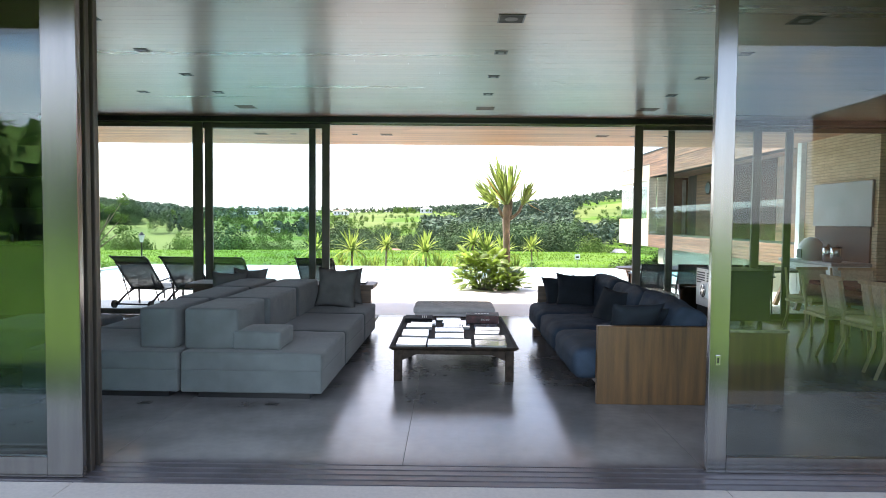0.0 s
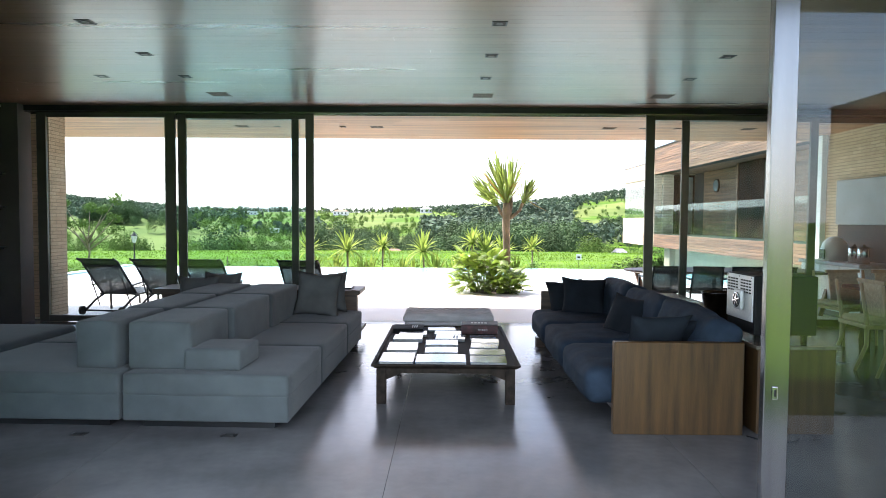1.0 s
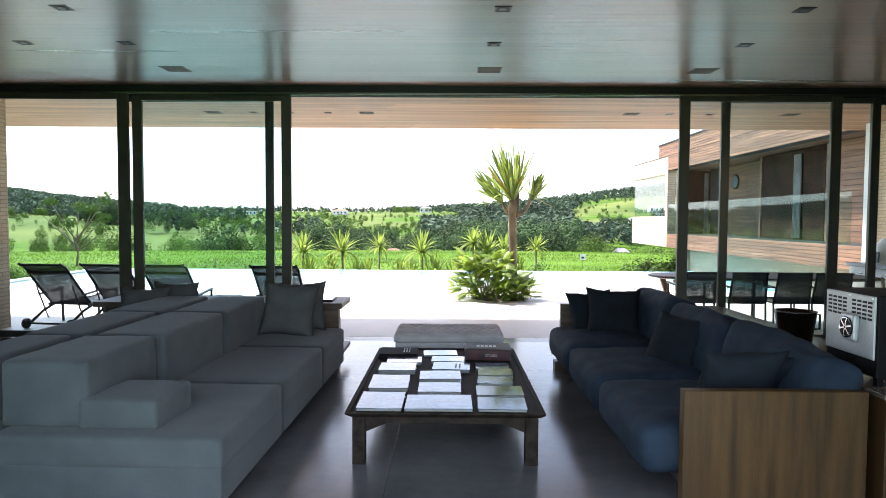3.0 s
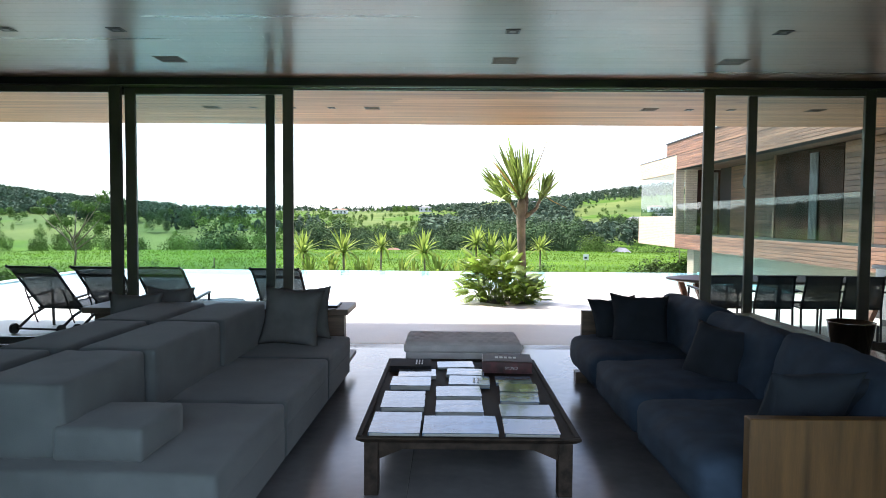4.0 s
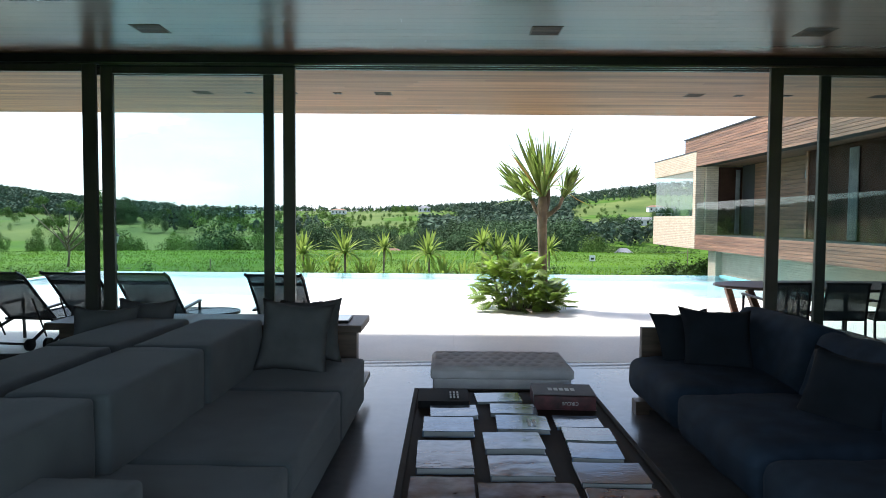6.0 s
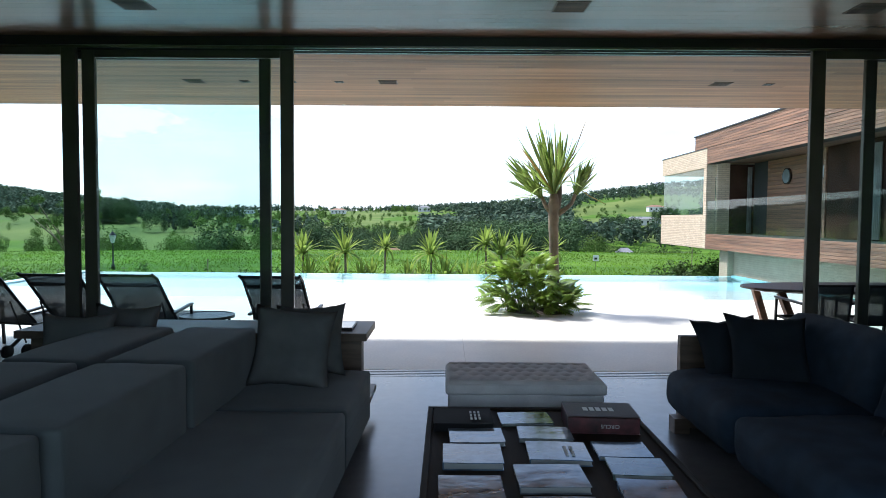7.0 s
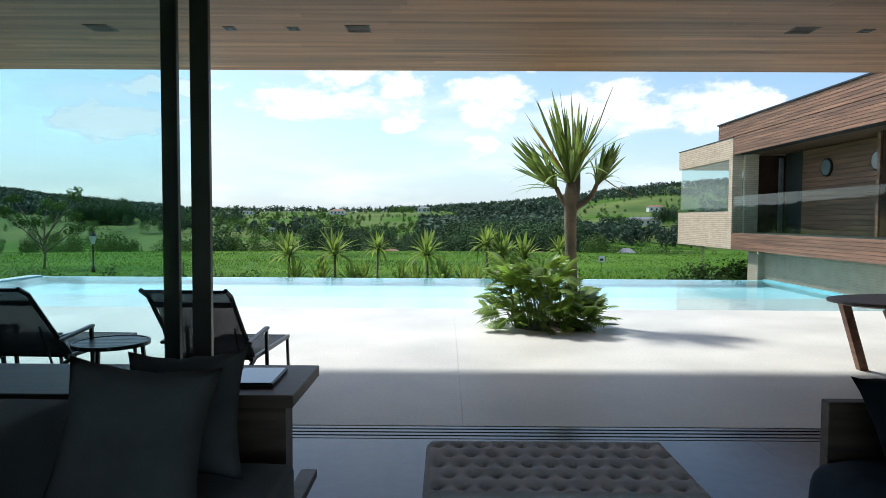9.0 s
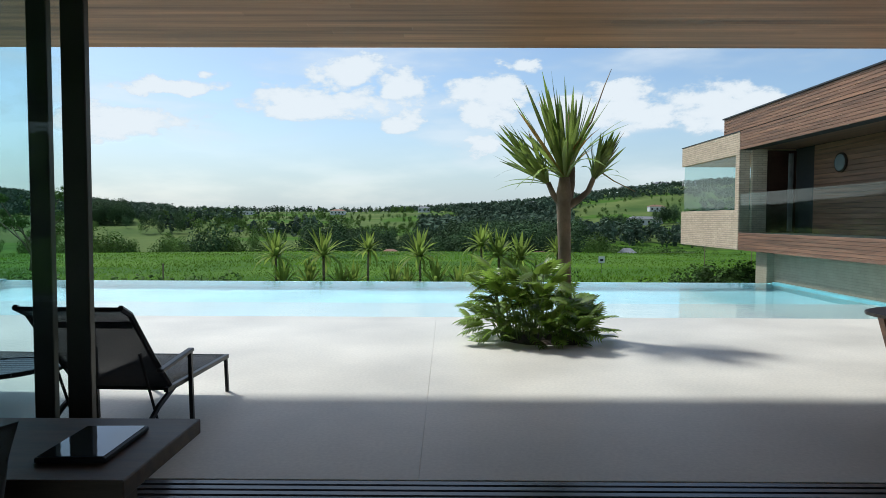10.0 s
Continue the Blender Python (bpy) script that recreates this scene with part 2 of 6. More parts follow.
def brick_mat(name, c1, c2, mort, w=0.24, h=0.065):
    m = bpy.data.materials.new(name)
    m.use_nodes = True
    n, l = m.node_tree.nodes, m.node_tree.links
    p = n["Principled BSDF"]
    tc, sep, ad, cmb = n.new("ShaderNodeTexCoord"), n.new("ShaderNodeSeparateXYZ"), n.new("ShaderNodeMath"), n.new("ShaderNodeCombineXYZ")
    l.new(tc.outputs["Object"], sep.inputs[0])
    l.new(sep.outputs[0], ad.inputs[0])
    l.new(sep.outputs[1], ad.inputs[1])
    l.new(ad.outputs[0], cmb.inputs[0])
    l.new(sep.outputs[2], cmb.inputs[1])
    br = n.new("ShaderNodeTexBrick")
    br.inputs["Color1"].default_value, br.inputs["Color2"].default_value, br.inputs["Mortar"].default_value = (*c1, 1), (*c2, 1), (*mort, 1)
    br.inputs["Scale"].default_value, br.inputs["Brick Width"].default_value, br.inputs["Row Height"].default_value = 1.0, w, h
    br.inputs["Mortar Size"].default_value, br.inputs["Mortar Smooth"].default_value = 0.006, 0.3
    l.new(cmb.outputs[0], br.inputs["Vector"])
    ns, mix = n.new("ShaderNodeTexNoise"), n.new("ShaderNodeMix")
    ns.inputs["Scale"].default_value, ns.inputs["Detail"].default_value = 5.0, 8
    l.new(tc.outputs["Object"], ns.inputs["Vector"])
    mix.data_type, mix.blend_type = "RGBA", "OVERLAY"
    mix.inputs["Factor"].default_value = 0.22
    l.new(br.outputs["Color"], mix.inputs["A"])
    l.new(ns.outputs["Fac"], mix.inputs["B"])
    l.new(mix.outputs["Result"], p.inputs["Base Color"])
    b, inv = n.new("ShaderNodeBump"), n.new("ShaderNodeMath")
    inv.operation = "SUBTRACT"
    inv.inputs[0].default_value = 1.0
    l.new(br.outputs["Fac"], inv.inputs[1])
    b.inputs["Strength"].default_value, b.inputs["Distance"].default_value = 0.7, 0.008
    l.new(inv.outputs[0], b.inputs["Height"])
    l.new(b.outputs[0], p.inputs["Normal"])
    p.inputs["Roughness"].default_value = 0.85
    return m


brickmat = brick_mat("pale_brick_courses", (0.6, 0.46, 0.33), (0.5, 0.38, 0.265), (0.34, 0.265, 0.19), 0.22, 0.052)
mortar = M("mortar", (0.42, 0.38, 0.33), 0.9)
white_paint = M("white_paint", (0.75, 0.75, 0.73), 0.6, var=0.05)
roof_tile = M("clay_roof", (0.3, 0.16, 0.1), 0.8, var=0.25, scale=1)
grass = M("meadow_grass", (0.105, 0.19, 0.024), 1.0, scale=0.16, stretch=(0.4, 1, 1), bump=0.5, bscale=1.3, col2=(0.038, 0.1, 0.008), spec=0.05)
glass_rear = glass_mat("low_glare_glass", (0.885, 0.95, 0.955), 1.38)
valley_field = M("valley_field", (0.15, 0.19, 0.055), 1.0, scale=0.022, bump=0.3, bscale=0.6, col2=(0.06, 0.11, 0.025), spec=0.05)
glass = glass_mat("clear_glass", (0.88, 0.95, 0.945), 1.48)
water = bpy.data.materials.new("pool_water")
water.use_nodes = True
wn, wl = water.node_tree.nodes, water.node_tree.links
wp = wn["Principled BSDF"]
wp.inputs["Base Color"].default_value = (0.9, 0.985, 1.0, 1)
wp.inputs["Roughness"].default_value = 0.1
wp.inputs["IOR"].default_value = 1.33
wp.inputs["Transmission Weight"].default_value = 1.0
w_tc, w_ns, w_bp = wn.new("ShaderNodeTexCoord"), wn.new("ShaderNodeTexNoise"), wn.new("ShaderNodeBump")
w_ns.inputs["Scale"].default_value = 2.2
w_ns.inputs["Detail"].default_value = 3.0
w_bp.inputs["Strength"].default_value = 0.22
w_bp.inputs["Distance"].default_value = 0.02
wl.new(w_tc.outputs["Object"], w_ns.inputs["Vector"])
wl.new(w_ns.outputs[0], w_bp.inputs["Height"])
wl.new(w_bp.outputs[0], wp.inputs["Normal"])
pool_pale = M("pool_plaster", (0.46, 0.565, 0.565), 0.6, var=0.06, scale=0.6)
pool_curb = M("curb_mosaic", (0.2, 0.5, 0.54), 0.4, var=0.12, scale=2)
pool_blue = M("pool_mosaic", (0.37, 0.69, 0.76), 0.4, var=0.1, scale=0.7, bump=0.05)


def vary_islands(m, amount):
    """Lighter and darker planks within one mesh."""
    n, l = m.node_tree.nodes, m.node_tree.links
    p = n["Principled BSDF"]
    src = p.inputs["Base Color"].links[0].from_socket
    g, mr, hsv = n.new("ShaderNodeNewGeometry"), n.new("ShaderNodeMapRange"), n.new("ShaderNodeHueSaturation")
    mr.inputs["To Min"].default_value, mr.inputs["To Max"].default_value = 1 - amount, 1 + amount
    l.new(g.outputs["Random Per Island"], mr.inputs["Value"])
    l.new(mr.outputs[0], hsv.inputs["Value"])
    l.new(src, hsv.inputs["Color"])
    l.new(hsv.outputs[0], p.inputs["Base Color"])


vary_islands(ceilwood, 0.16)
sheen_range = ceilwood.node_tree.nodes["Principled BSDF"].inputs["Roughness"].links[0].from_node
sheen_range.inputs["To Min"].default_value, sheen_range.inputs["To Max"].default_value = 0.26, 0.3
vary_islands(soffitwood, 0.22)


# ---- mesh helpers ----
def link(name, me, parent=None, mat=None, smooth=False):
    ob = new(name, me)
    if mat:
        me.materials.append(mat)
    if smooth:
        me.polygons.foreach_set("use_smooth", [True] * len(me.polygons))
    if parent:
        ob.parent = parent
    return ob


def part(name, bm, mat, parent=None, label="", smooth=False):
    me = bpy.data.meshes.new(name)
    bm.normal_update()
    bm.to_mesh(me)
    bm.free()
    ob = link(name, me, parent, mat, smooth)
    return tagged(ob, label=label) if label else ob


def thing(name, label, category, m=None, group="", kind=""):
    ob = new(name)
    ob.empty_display_size = 0.2
    if m is not None:
        ob.matrix_world = m
    return tagged(ob, label, category, group, kind)


def add_box(bm, lo, hi, bevel=0.0, seg=2, m=None):
    r = bmesh.ops.create_cube(bm, size=1)
    vs = r["verts"]
    for v in vs:
        v.co = Vector([lo[k] + (v.co[k] + 0.5) * (hi[k] - lo[k]) for k in range(3)])
    if bevel:
        es = list({e for v in vs for e in v.link_edges})
        o = bmesh.ops.bevel(bm, geom=es, offset=bevel, segments=seg, affect="EDGES", profile=0.5)
        vs = list({v for f in o["faces"] for v in f.verts})
    if m is not None:
        bmesh.ops.transform(bm, matrix=m, verts=vs)
    return bm


def box(lo, hi, bevel=0.0, seg=2, m=None):
    return add_box(bmesh.new(), lo, hi, bevel, seg, m)


def add_tube(bm, pts, r, n=8, flat=1.0):
    """A tube along a line of points; flat squeezes its section."""
    pts = [Vector(p) for p in pts]
    rings = []
    for i, p in enumerate(pts):
        d = (pts[min(i + 1, len(pts) - 1)] - pts[max(i - 1, 0)]).normalized()
        a = d.cross(Vector((1, 0, 0)))
        if a.length < 0.2:
            a = d.cross(Vector((0, 1, 0)))
        a.normalize()
        b = d.cross(a).normalized()
        rad = r[i] if isinstance(r, (list, tuple)) else r
        off = math.pi / n
        rings.append([bm.verts.new(p + rad * (math.cos(off + 2 * math.pi * k / n) * a * flat + math.sin(off + 2 * math.pi * k / n) * b)) for k in range(n)])
    for p, q in zip(rings, rings[1:]):
        for k in range(n):
            bm.faces.new((p[k], p[(k + 1) % n], q[(k + 1) % n], q[k]))
    bm.faces.new(rings[0][::-1])
    bm.faces.new(rings[-1])
    return bm


def tube(pts, r, n=8, flat=1.0):
    return add_tube(bmesh.new(), pts, r, n, flat)


def cushion(sx, sy, sz, r=0.05, puff=0.02, cuts=9, wrinkle=0.004, seed=0):
    """A soft block, its base on z = 0, centred on x and y."""
    bm = bmesh.new()
    bmesh.ops.create_cube(bm, size=2)
    bmesh.ops.subdivide_edges(bm, edges=bm.edges[:], cuts=cuts, use_grid_fill=True)
    h = Vector((sx / 2, sy / 2, sz / 2))
    for v in bm.verts:
        step = 2 / (cuts + 1)
        c = []
        for k in range(3):
            i = round((1 - abs(v.co[k])) / step)
            m = h[k] if i == 0 else h[k] - 0.42 * r if i == 1 else (h[k] - r) * (1 - (i - 2) / max(1, (cuts + 1) / 2 - 2))
            c.append(math.copysign(min(1.0, max(0.0, m / h[k])), v.co[k]))
        p = Vector((c[0] * h.x, c[1] * h.y, c[2] * h.z))
        q = Vector([max(-h[k] + r, min(h[k] - r, p[k])) for k in range(3)])
        d = p - q
        if d.length > 1e-6:
            p = q + d.normalized() * min(r, d.length if d.length < r * 0.99 else r)
        w = (1 - c[0] ** 2) * (1 - c[1] ** 2)
        p.z += puff * w * (1 if c[2] > 0 else 0) * abs(c[2])
        p.x += puff * 0.6 * math.copysign(abs(c[0]), c[0]) * (1 - c[1] ** 2) * (1 - c[2] ** 2)
        p.y += puff * 0.6 * math.copysign(abs(c[1]), c[1]) * (1 - c[0] ** 2) * (1 - c[2] ** 2)
        p += wrinkle * 2 * noise.noise_vector(p * 7 + Vector((seed * 3.7, seed, 0)))
        p.z += h.z
        v.co = p
    return bm


def pillow(s, t, seed=0, n=14):
    """A square scatter cushion standing on its edge in the xz plane, base on z = 0, with pointed corners."""
    bm = bmesh.new()
    grids = []
    for side in (-1, 1):
        g = []
        for i in range(n + 1):
            row = []
            for j in range(n + 1):
                u, w = 2 * i / n - 1, 2 * j / n - 1
                th = t / 2 * max(0, (1 - abs(u) ** 2.6)) ** 0.55 * max(0, (1 - abs(w) ** 2.6)) ** 0.55
                pin = 1 - 0.13 * (1 - u * u) * w * w - 0.0
                pin2 = 1 - 0.13 * (1 - w * w) * u * u
                p = Vector((u * s / 2 * pin2, side * th, w * s / 2 * pin))
                nz = noise.noise(Vector((u * 2.2 + seed * 5, w * 2.2, side)))
                p.y += side * 0.02 * nz * (1 - u ** 4) * (1 - w ** 4)
                p.z += 0.012 * noise.noise(Vector((u * 3, seed * 2.0, 4)))
                row.append(bm.verts.new(p + Vector((0, 0, s / 2))))
            g.append(row)
        for i in range(n):
            for j in range(n):
                f = (g[i][j], g[i + 1][j], g[i + 1][j + 1], g[i][j + 1])
                bm.faces.new(f if side < 0 else f[::-1])
        grids.append(g)
    bmesh.ops.remove_doubles(bm, verts=bm.verts[:], dist=0.0008)
    return bm


def structure(name, bm, mat, label, category):
    return tagged(part(name, bm, mat), label, category, kind="structure")


# ---- structure ----
CEIL, SOFFIT, XL, XR = 2.98, 2.95, -9.0, 9.0
NEAR0, NEAR1, REAR0, REAR1, EAVE = 3.62, 3.92, 9.80, 10.05, 13.0
POOL0, POOL1, POOLM, POOLL, POOLR = 15.58, 20.8, 17.5, -9.7, 7.15

floor = structure("floor", box((XL, NEAR0, -0.3), (XR, REAR1, -0.012)), jointmat, "grey polished concrete floor with thin joints between slabs", "floor")
deck = structure("deck", box((-14, REAR1, -0.32), (7.0, POOL0, -0.006)), deckmat, "pale concrete pool deck in wide slabs", "deck")
terrace = structure("terrace", box((XL - 3, 2.0, -0.3), (XR + 3, NEAR0, -0.012)), jointmat, "pale concrete terrace outside the sliding doors", "terrace")
XS = [-0.2 + 1.8 * k for k in range(-5, 6)]
XS = [XL] + [x for x in XS if XL < x < XR] + [XR]


def slabs(parent, xs, y0, y1, mat, gap=0.002):
    for a, b in zip(xs, xs[1:]):
        part("slab", box((a + gap, y0, -0.02), (b - gap, y1, 0), 0.0015, 1), mat, parent)


slabs(floor, XS, NEAR1 + 0.004, REAR0 - 0.004, concrete, 0.001)
slabs(deck, [-14, -12.8, -9.2, -5.6, -0.17, 5.2, 7.0], REAR1 + 0.004, POOL0, deckmat, 0.0006)
slabs(terrace, [XL - 3, -5.6, -2, 1.6, 5.2, XR + 3], 2.0, NEAR0 - 0.004, deckmat)


def sill(name, y0, y1, n):
    t = structure(name, box((XL, y0, -0.02), (XR, y1, -0.014)), black, "aluminium sill with dark sliding-door grooves", "door track")
    w = (y1 - y0) / n
    for k in range(n):
        part("rail", box((XL, y0 + k * w + 0.012, -0.014), (XR, y0 + (k + 1) * w - 0.012, -0.001)), concrete if n > 3 else alu, t)


sill("trim_1", NEAR0, NEAR1, 4)
sill("trim_2", REAR0, REAR1, 4)


def plank_ceiling(name, y0, y1, z, w, x0, x1, label, thick=0.25, mat=ceilwood):
    bm = bmesh.new()
    y, k = y0, 0
    rng = random.Random(4)
    while y < y1 - 0.01:
        x = x0
        while x < x1:
            e = min(x1, x + rng.uniform(2.2, 4.5))
            add_box(bm, (x + 0.0005, y + 0.0007, z), (e - 0.0005, min(y + w, y1) - 0.0007, z + 0.02))
            x = e
        y += w
    add_box(bm, (x0, y0, z + 0.015), (x1, y1, z + thick))
    return structure(name, bm, mat, label, "ceiling")


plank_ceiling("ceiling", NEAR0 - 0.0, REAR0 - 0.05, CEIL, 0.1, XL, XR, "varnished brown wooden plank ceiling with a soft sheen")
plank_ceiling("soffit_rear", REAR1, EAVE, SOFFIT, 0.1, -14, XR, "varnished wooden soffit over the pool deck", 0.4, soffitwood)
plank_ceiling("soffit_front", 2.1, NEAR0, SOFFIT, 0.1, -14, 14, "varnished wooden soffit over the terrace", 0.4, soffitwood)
structure("roof", box((-14, 2.1, 3.36), (14, EAVE, 3.5)), white_paint, "flat roof slab", "roof")
structure("wall_west", box((XL - 0.2, NEAR0, -0.3), (XL, REAR1, 3.3)), plaster, "grey plastered side wall", "wall")
structure("wall_east", box((XR, NEAR0, -0.3), (XR + 0.2, REAR1, 3.3)), plaster, "grey plastered side wall", "wall")


# ---- sliding doors ----
def sliding_panel(name, x0, x1, y, top, mat, label, stile=0.12, rail=0.1, depth=0.045, lock=False):
    d = thing(name, label, "sliding door", pose(0, 0, 0), kind="structure")
    h = depth / 2
    for a, b in ((x0, x0 + stile), (x1 - stile, x1)):
        part("stile", box((a, y - h, 0.004), (b, y + h, top), 0.004, 1), mat, d)
    part("bottom_rail", box((x0 + stile, y - h + 0.002, 0.004), (x1 - stile, y + h - 0.002, rail), 0.003, 1), mat, d)
    part("top_rail", box((x0 + stile, y - h + 0.002, top - 0.8 * rail), (x1 - stile, y + h - 0.002, top), 0.003, 1), mat, d)
    g = part("pane", box((x0 + stile - 0.005, y - 0.004, rail - 0.005), (x1 - stile + 0.005, y + 0.004, top - 0.8 * rail + 0.005)), glass if y < 9 else glass_rear, d, "clear glass pane")
    g.visible_shadow = False
    if lock:
        part("lock", box((x0 + 0.035, y - h - 0.006, 0.64), (x0 + 0.062, y - h, 0.7), 0.004, 2), steel, d, "steel lock plate")
        part("keyhole", box((x0 + 0.044, y - h - 0.008, 0.655), (x0 + 0.053, y - h - 0.005, 0.685)), black, d)
    return d


TOPR = 2.9
structure("door_head_rear", box((XL, REAR0 - 0.05, TOPR + 0.004), (XR, REAR1, 3.3)), black, "dark recessed door head with track lines", "door head")
structure("door_head_front", box((XL, NEAR0, TOPR + 0.004), (XR, NEAR1, CEIL - 0.004)), black, "dark recessed door head", "door head")
for k in range(3):
    structure("trim_head", box((XL, REAR0 - 0.03 + 0.085 * k, TOPR - 0.012), (XR, REAR0 - 0.018 + 0.085 * k, TOPR + 0.004)), alu_light, "thin aluminium track line in the door head", "trim")
dark_l = "dark bronze aluminium sliding glass door"
sliding_panel("door_1", -5.55, -3.64, 9.83, TOPR, alu, dark_l + " closed against the brick pier", 0.13, 0.09)
sliding_panel("door_2", -3.632, -1.743, 9.91, TOPR, alu, dark_l + " pushed open", 0.115, 0.09)
sliding_panel("door_3", -3.85, -1.972, 9.99, TOPR, alu, dark_l + " stacked behind another", 0.1, 0.09)
sliding_panel("door_4", 2.82, 4.7, 9.83, TOPR, alu, dark_l + " pushed open", 0.12, 0.09)
sliding_panel("door_5", 3.34, 5.2, 9.91, TOPR, alu, dark_l + " stacked behind another", 0.1, 0.09)
sliding_panel("door_6", 5.15, 7.0, 9.99, TOPR, alu, dark_l, 0.1, 0.09)
sliding_panel("door_7", 6.9, 8.9, 9.83, TOPR, alu, dark_l, 0.1, 0.09)
near_l = "pale brushed aluminium sliding glass door"
sliding_panel("door_8", -4.3, -1.975, 3.69, TOPR, alu_light, near_l + " pushed open", 0.2, 0.12)
# Stacked doors take dark bronze, painting the shaded side of the pale frames.
sliding_panel("door_9", -4.45, -1.977, 3.78, TOPR, alu, near_l + " stacked behind another", 0.15, 0.12)
sliding_panel("door_10", -4.6, -1.98, 3.87, TOPR, alu, near_l + " stacked behind another", 0.13, 0.12)
sliding_panel("door_11", 1.58, 4.1, 3.87, TOPR, alu_light, near_l + " with a steel lock", 0.115, 0.1, lock=True)
sliding_panel("door_12", 4.0, 6.6, 3.78, TOPR, alu_light, near_l, 0.13, 0.1)
sliding_panel("door_13", -6.9, -4.4, 3.78, TOPR, alu_light, near_l, 0.13, 0.12)
structure("wall_front_west", box((XL, NEAR0, 0), (-6.8, NEAR1, TOPR)), plaster, "grey plastered wall beside the doors", "wall")
structure("wall_front_east", box((6.5, NEAR0, 0), (XR, NEAR1, TOPR)), plaster, "grey plastered wall beside the doors", "wall")
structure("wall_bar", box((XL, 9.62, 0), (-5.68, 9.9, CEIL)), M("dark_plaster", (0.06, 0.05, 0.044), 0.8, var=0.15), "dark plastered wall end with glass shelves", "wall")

# ---- pool ----
pool = thing("pool", "long infinity pool with a pale shallow shelf and blue deep end", "pool", kind="structure")
part("shelf_bed", box((POOLL, POOL0 + 0.004, -1.4), (POOLR, POOLM, -0.22)), pool_pale, pool, "pale plaster shelf")
part("deep_bed", box((POOLL, POOLM + 0.002, -1.5), (POOLR, POOL1, -1.1)), pool_blue, pool, "blue mosaic bed")
part("lip", box((POOLL, POOL1 + 0.002, -1.5), (POOLR, POOL1 + 0.12, -0.035), 0.01), pool_blue, pool, "thin overflow lip")
part("end_wall", box((POOLL - 0.3, POOL0 + 0.004, -1.5), (POOLL - 0.002, POOL1 + 0.12, -0.004), 0.01), pool_pale, pool)
bmw = bmesh.new()
bmesh.ops.create_grid(bmw, x_segments=1, y_segments=1, size=1)
for v in bmw.verts:
    v.co = Vector((POOLL if v.co.x < 0 else POOLR, POOL0 + 0.002 if v.co.y < 0 else POOL1 + 0.1, -0.03))
part("side_curb", box((POOLR - 0.14, POOL0 + 0.3, -1.5), (POOLR - 0.004, POOL1 - 0.004, 0.0), 0.01), pool_curb, pool, "blue mosaic curb along the house wall")
wat = part("water_surface", bmw, water, pool, "still rippled water")
wat.visible_shadow = False


# ---- wing of the house beside the pool ----
def boards(parent, x, y0, y1, z0, z1, pitch=0.105, mat=cedar, depth=0.025):
    n = max(1, round((z1 - z0) / pitch))
    p = (z1 - z0) / n
    for k in range(n):
        part("board", box((x - depth, y0, z0 + k * p + 0.003), (x, y1, z0 + (k + 1) * p - 0.003), 0.004, 1), mat, parent)


# Pale brick darkened and greened in colour for shade and pool bounce.
olive = brick_mat("shaded_brick", (0.33, 0.29, 0.205), (0.315, 0.275, 0.195), (0.285, 0.25, 0.175), 0.22, 0.052)
linen_grey = M("grey_curtain", (0.26, 0.25, 0.23), 0.9, spec=0.1)
# Dark brown that paints in the shade of unlit rooms.
doorway_shade = M("interior_shade", (0.055, 0.028, 0.018), 0.8, spec=0.08, var=0.3, scale=2)
porthole_glass = M("porthole_glass", (0.16, 0.2, 0.22), 0.08, var=0.1, bump=0.0, spec=0.6)
WX, WY0, WY1, WFAR = 6.79, 12.4, 22.0, 25.7
wing = thing("house_wing", "two-storey wing clad in brown cedar boards with a glass balcony", "house", pose(0, 0, 0))
part("parapet", box((WX + 0.03, WY0, 3.42), (14, 22.9, 3.8)), jointmat, wing)
part("fascia", box((WX + 0.03, WY0, 2.97), (WX + 0.3, WY1, 3.42)), jointmat, wing)
part("roof_slab", box((WX + 0.3, WY0, 3.0), (14, WY1, 3.42)), cedar, wing)
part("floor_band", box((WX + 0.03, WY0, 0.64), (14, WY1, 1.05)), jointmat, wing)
part("coping", box((WX - 0.02, WY0, 3.8), (14, 22.95, 3.83)), black, wing)
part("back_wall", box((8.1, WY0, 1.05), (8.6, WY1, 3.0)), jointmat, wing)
part("base_wall", box((POOLR, WY0, -1.5), (14, 21.0, 0.64)), olive, wing, "brick base wall coloured for shade and green bounce")
part("pier", box((6.99, 21.0, -1.5), (7.6, 21.5, 0.64)), olive, wing)
boards(wing, WX + 0.03, WY0, 22.9, 3.42, 3.8, 0.066)
boards(wing, WX + 0.03, WY0, WY1, 2.97, 3.41, 0.066)
boards(wing, WX + 0.03, WY0, WY1, 0.64, 1.05, 0.066)
boards(wing, 8.1, 17.0, 21.2, 1.05, 2.99)
boards(wing, 7.66, 12.5, 15.18, 1.05, 2.99)
part("door_post", box((7.6, 17.77, 1.056), (7.67, 17.85, 2.985), 0.004, 1), cedar, wing, "slim brown door post")
part("end_wall", box((WX + 0.26, 21.88, 1.06), (7.38, 21.99, 2.99)), brickmat, wing, "pale brick end wall of the balcony")
# Solid panels coloured dark for the shade behind; nothing is cut open.
part("doorway", box((7.63, 15.2, 1.06), (7.67, 17.76, 2.98)), doorway_shade, wing, "solid panel painted dark as the shade in an open doorway")
part("doorway", box((7.385, 21.9, 1.06), (8.06, 21.96, 2.95)), doorway_shade, wing, "solid panel painted dark as the shade in an open doorway")
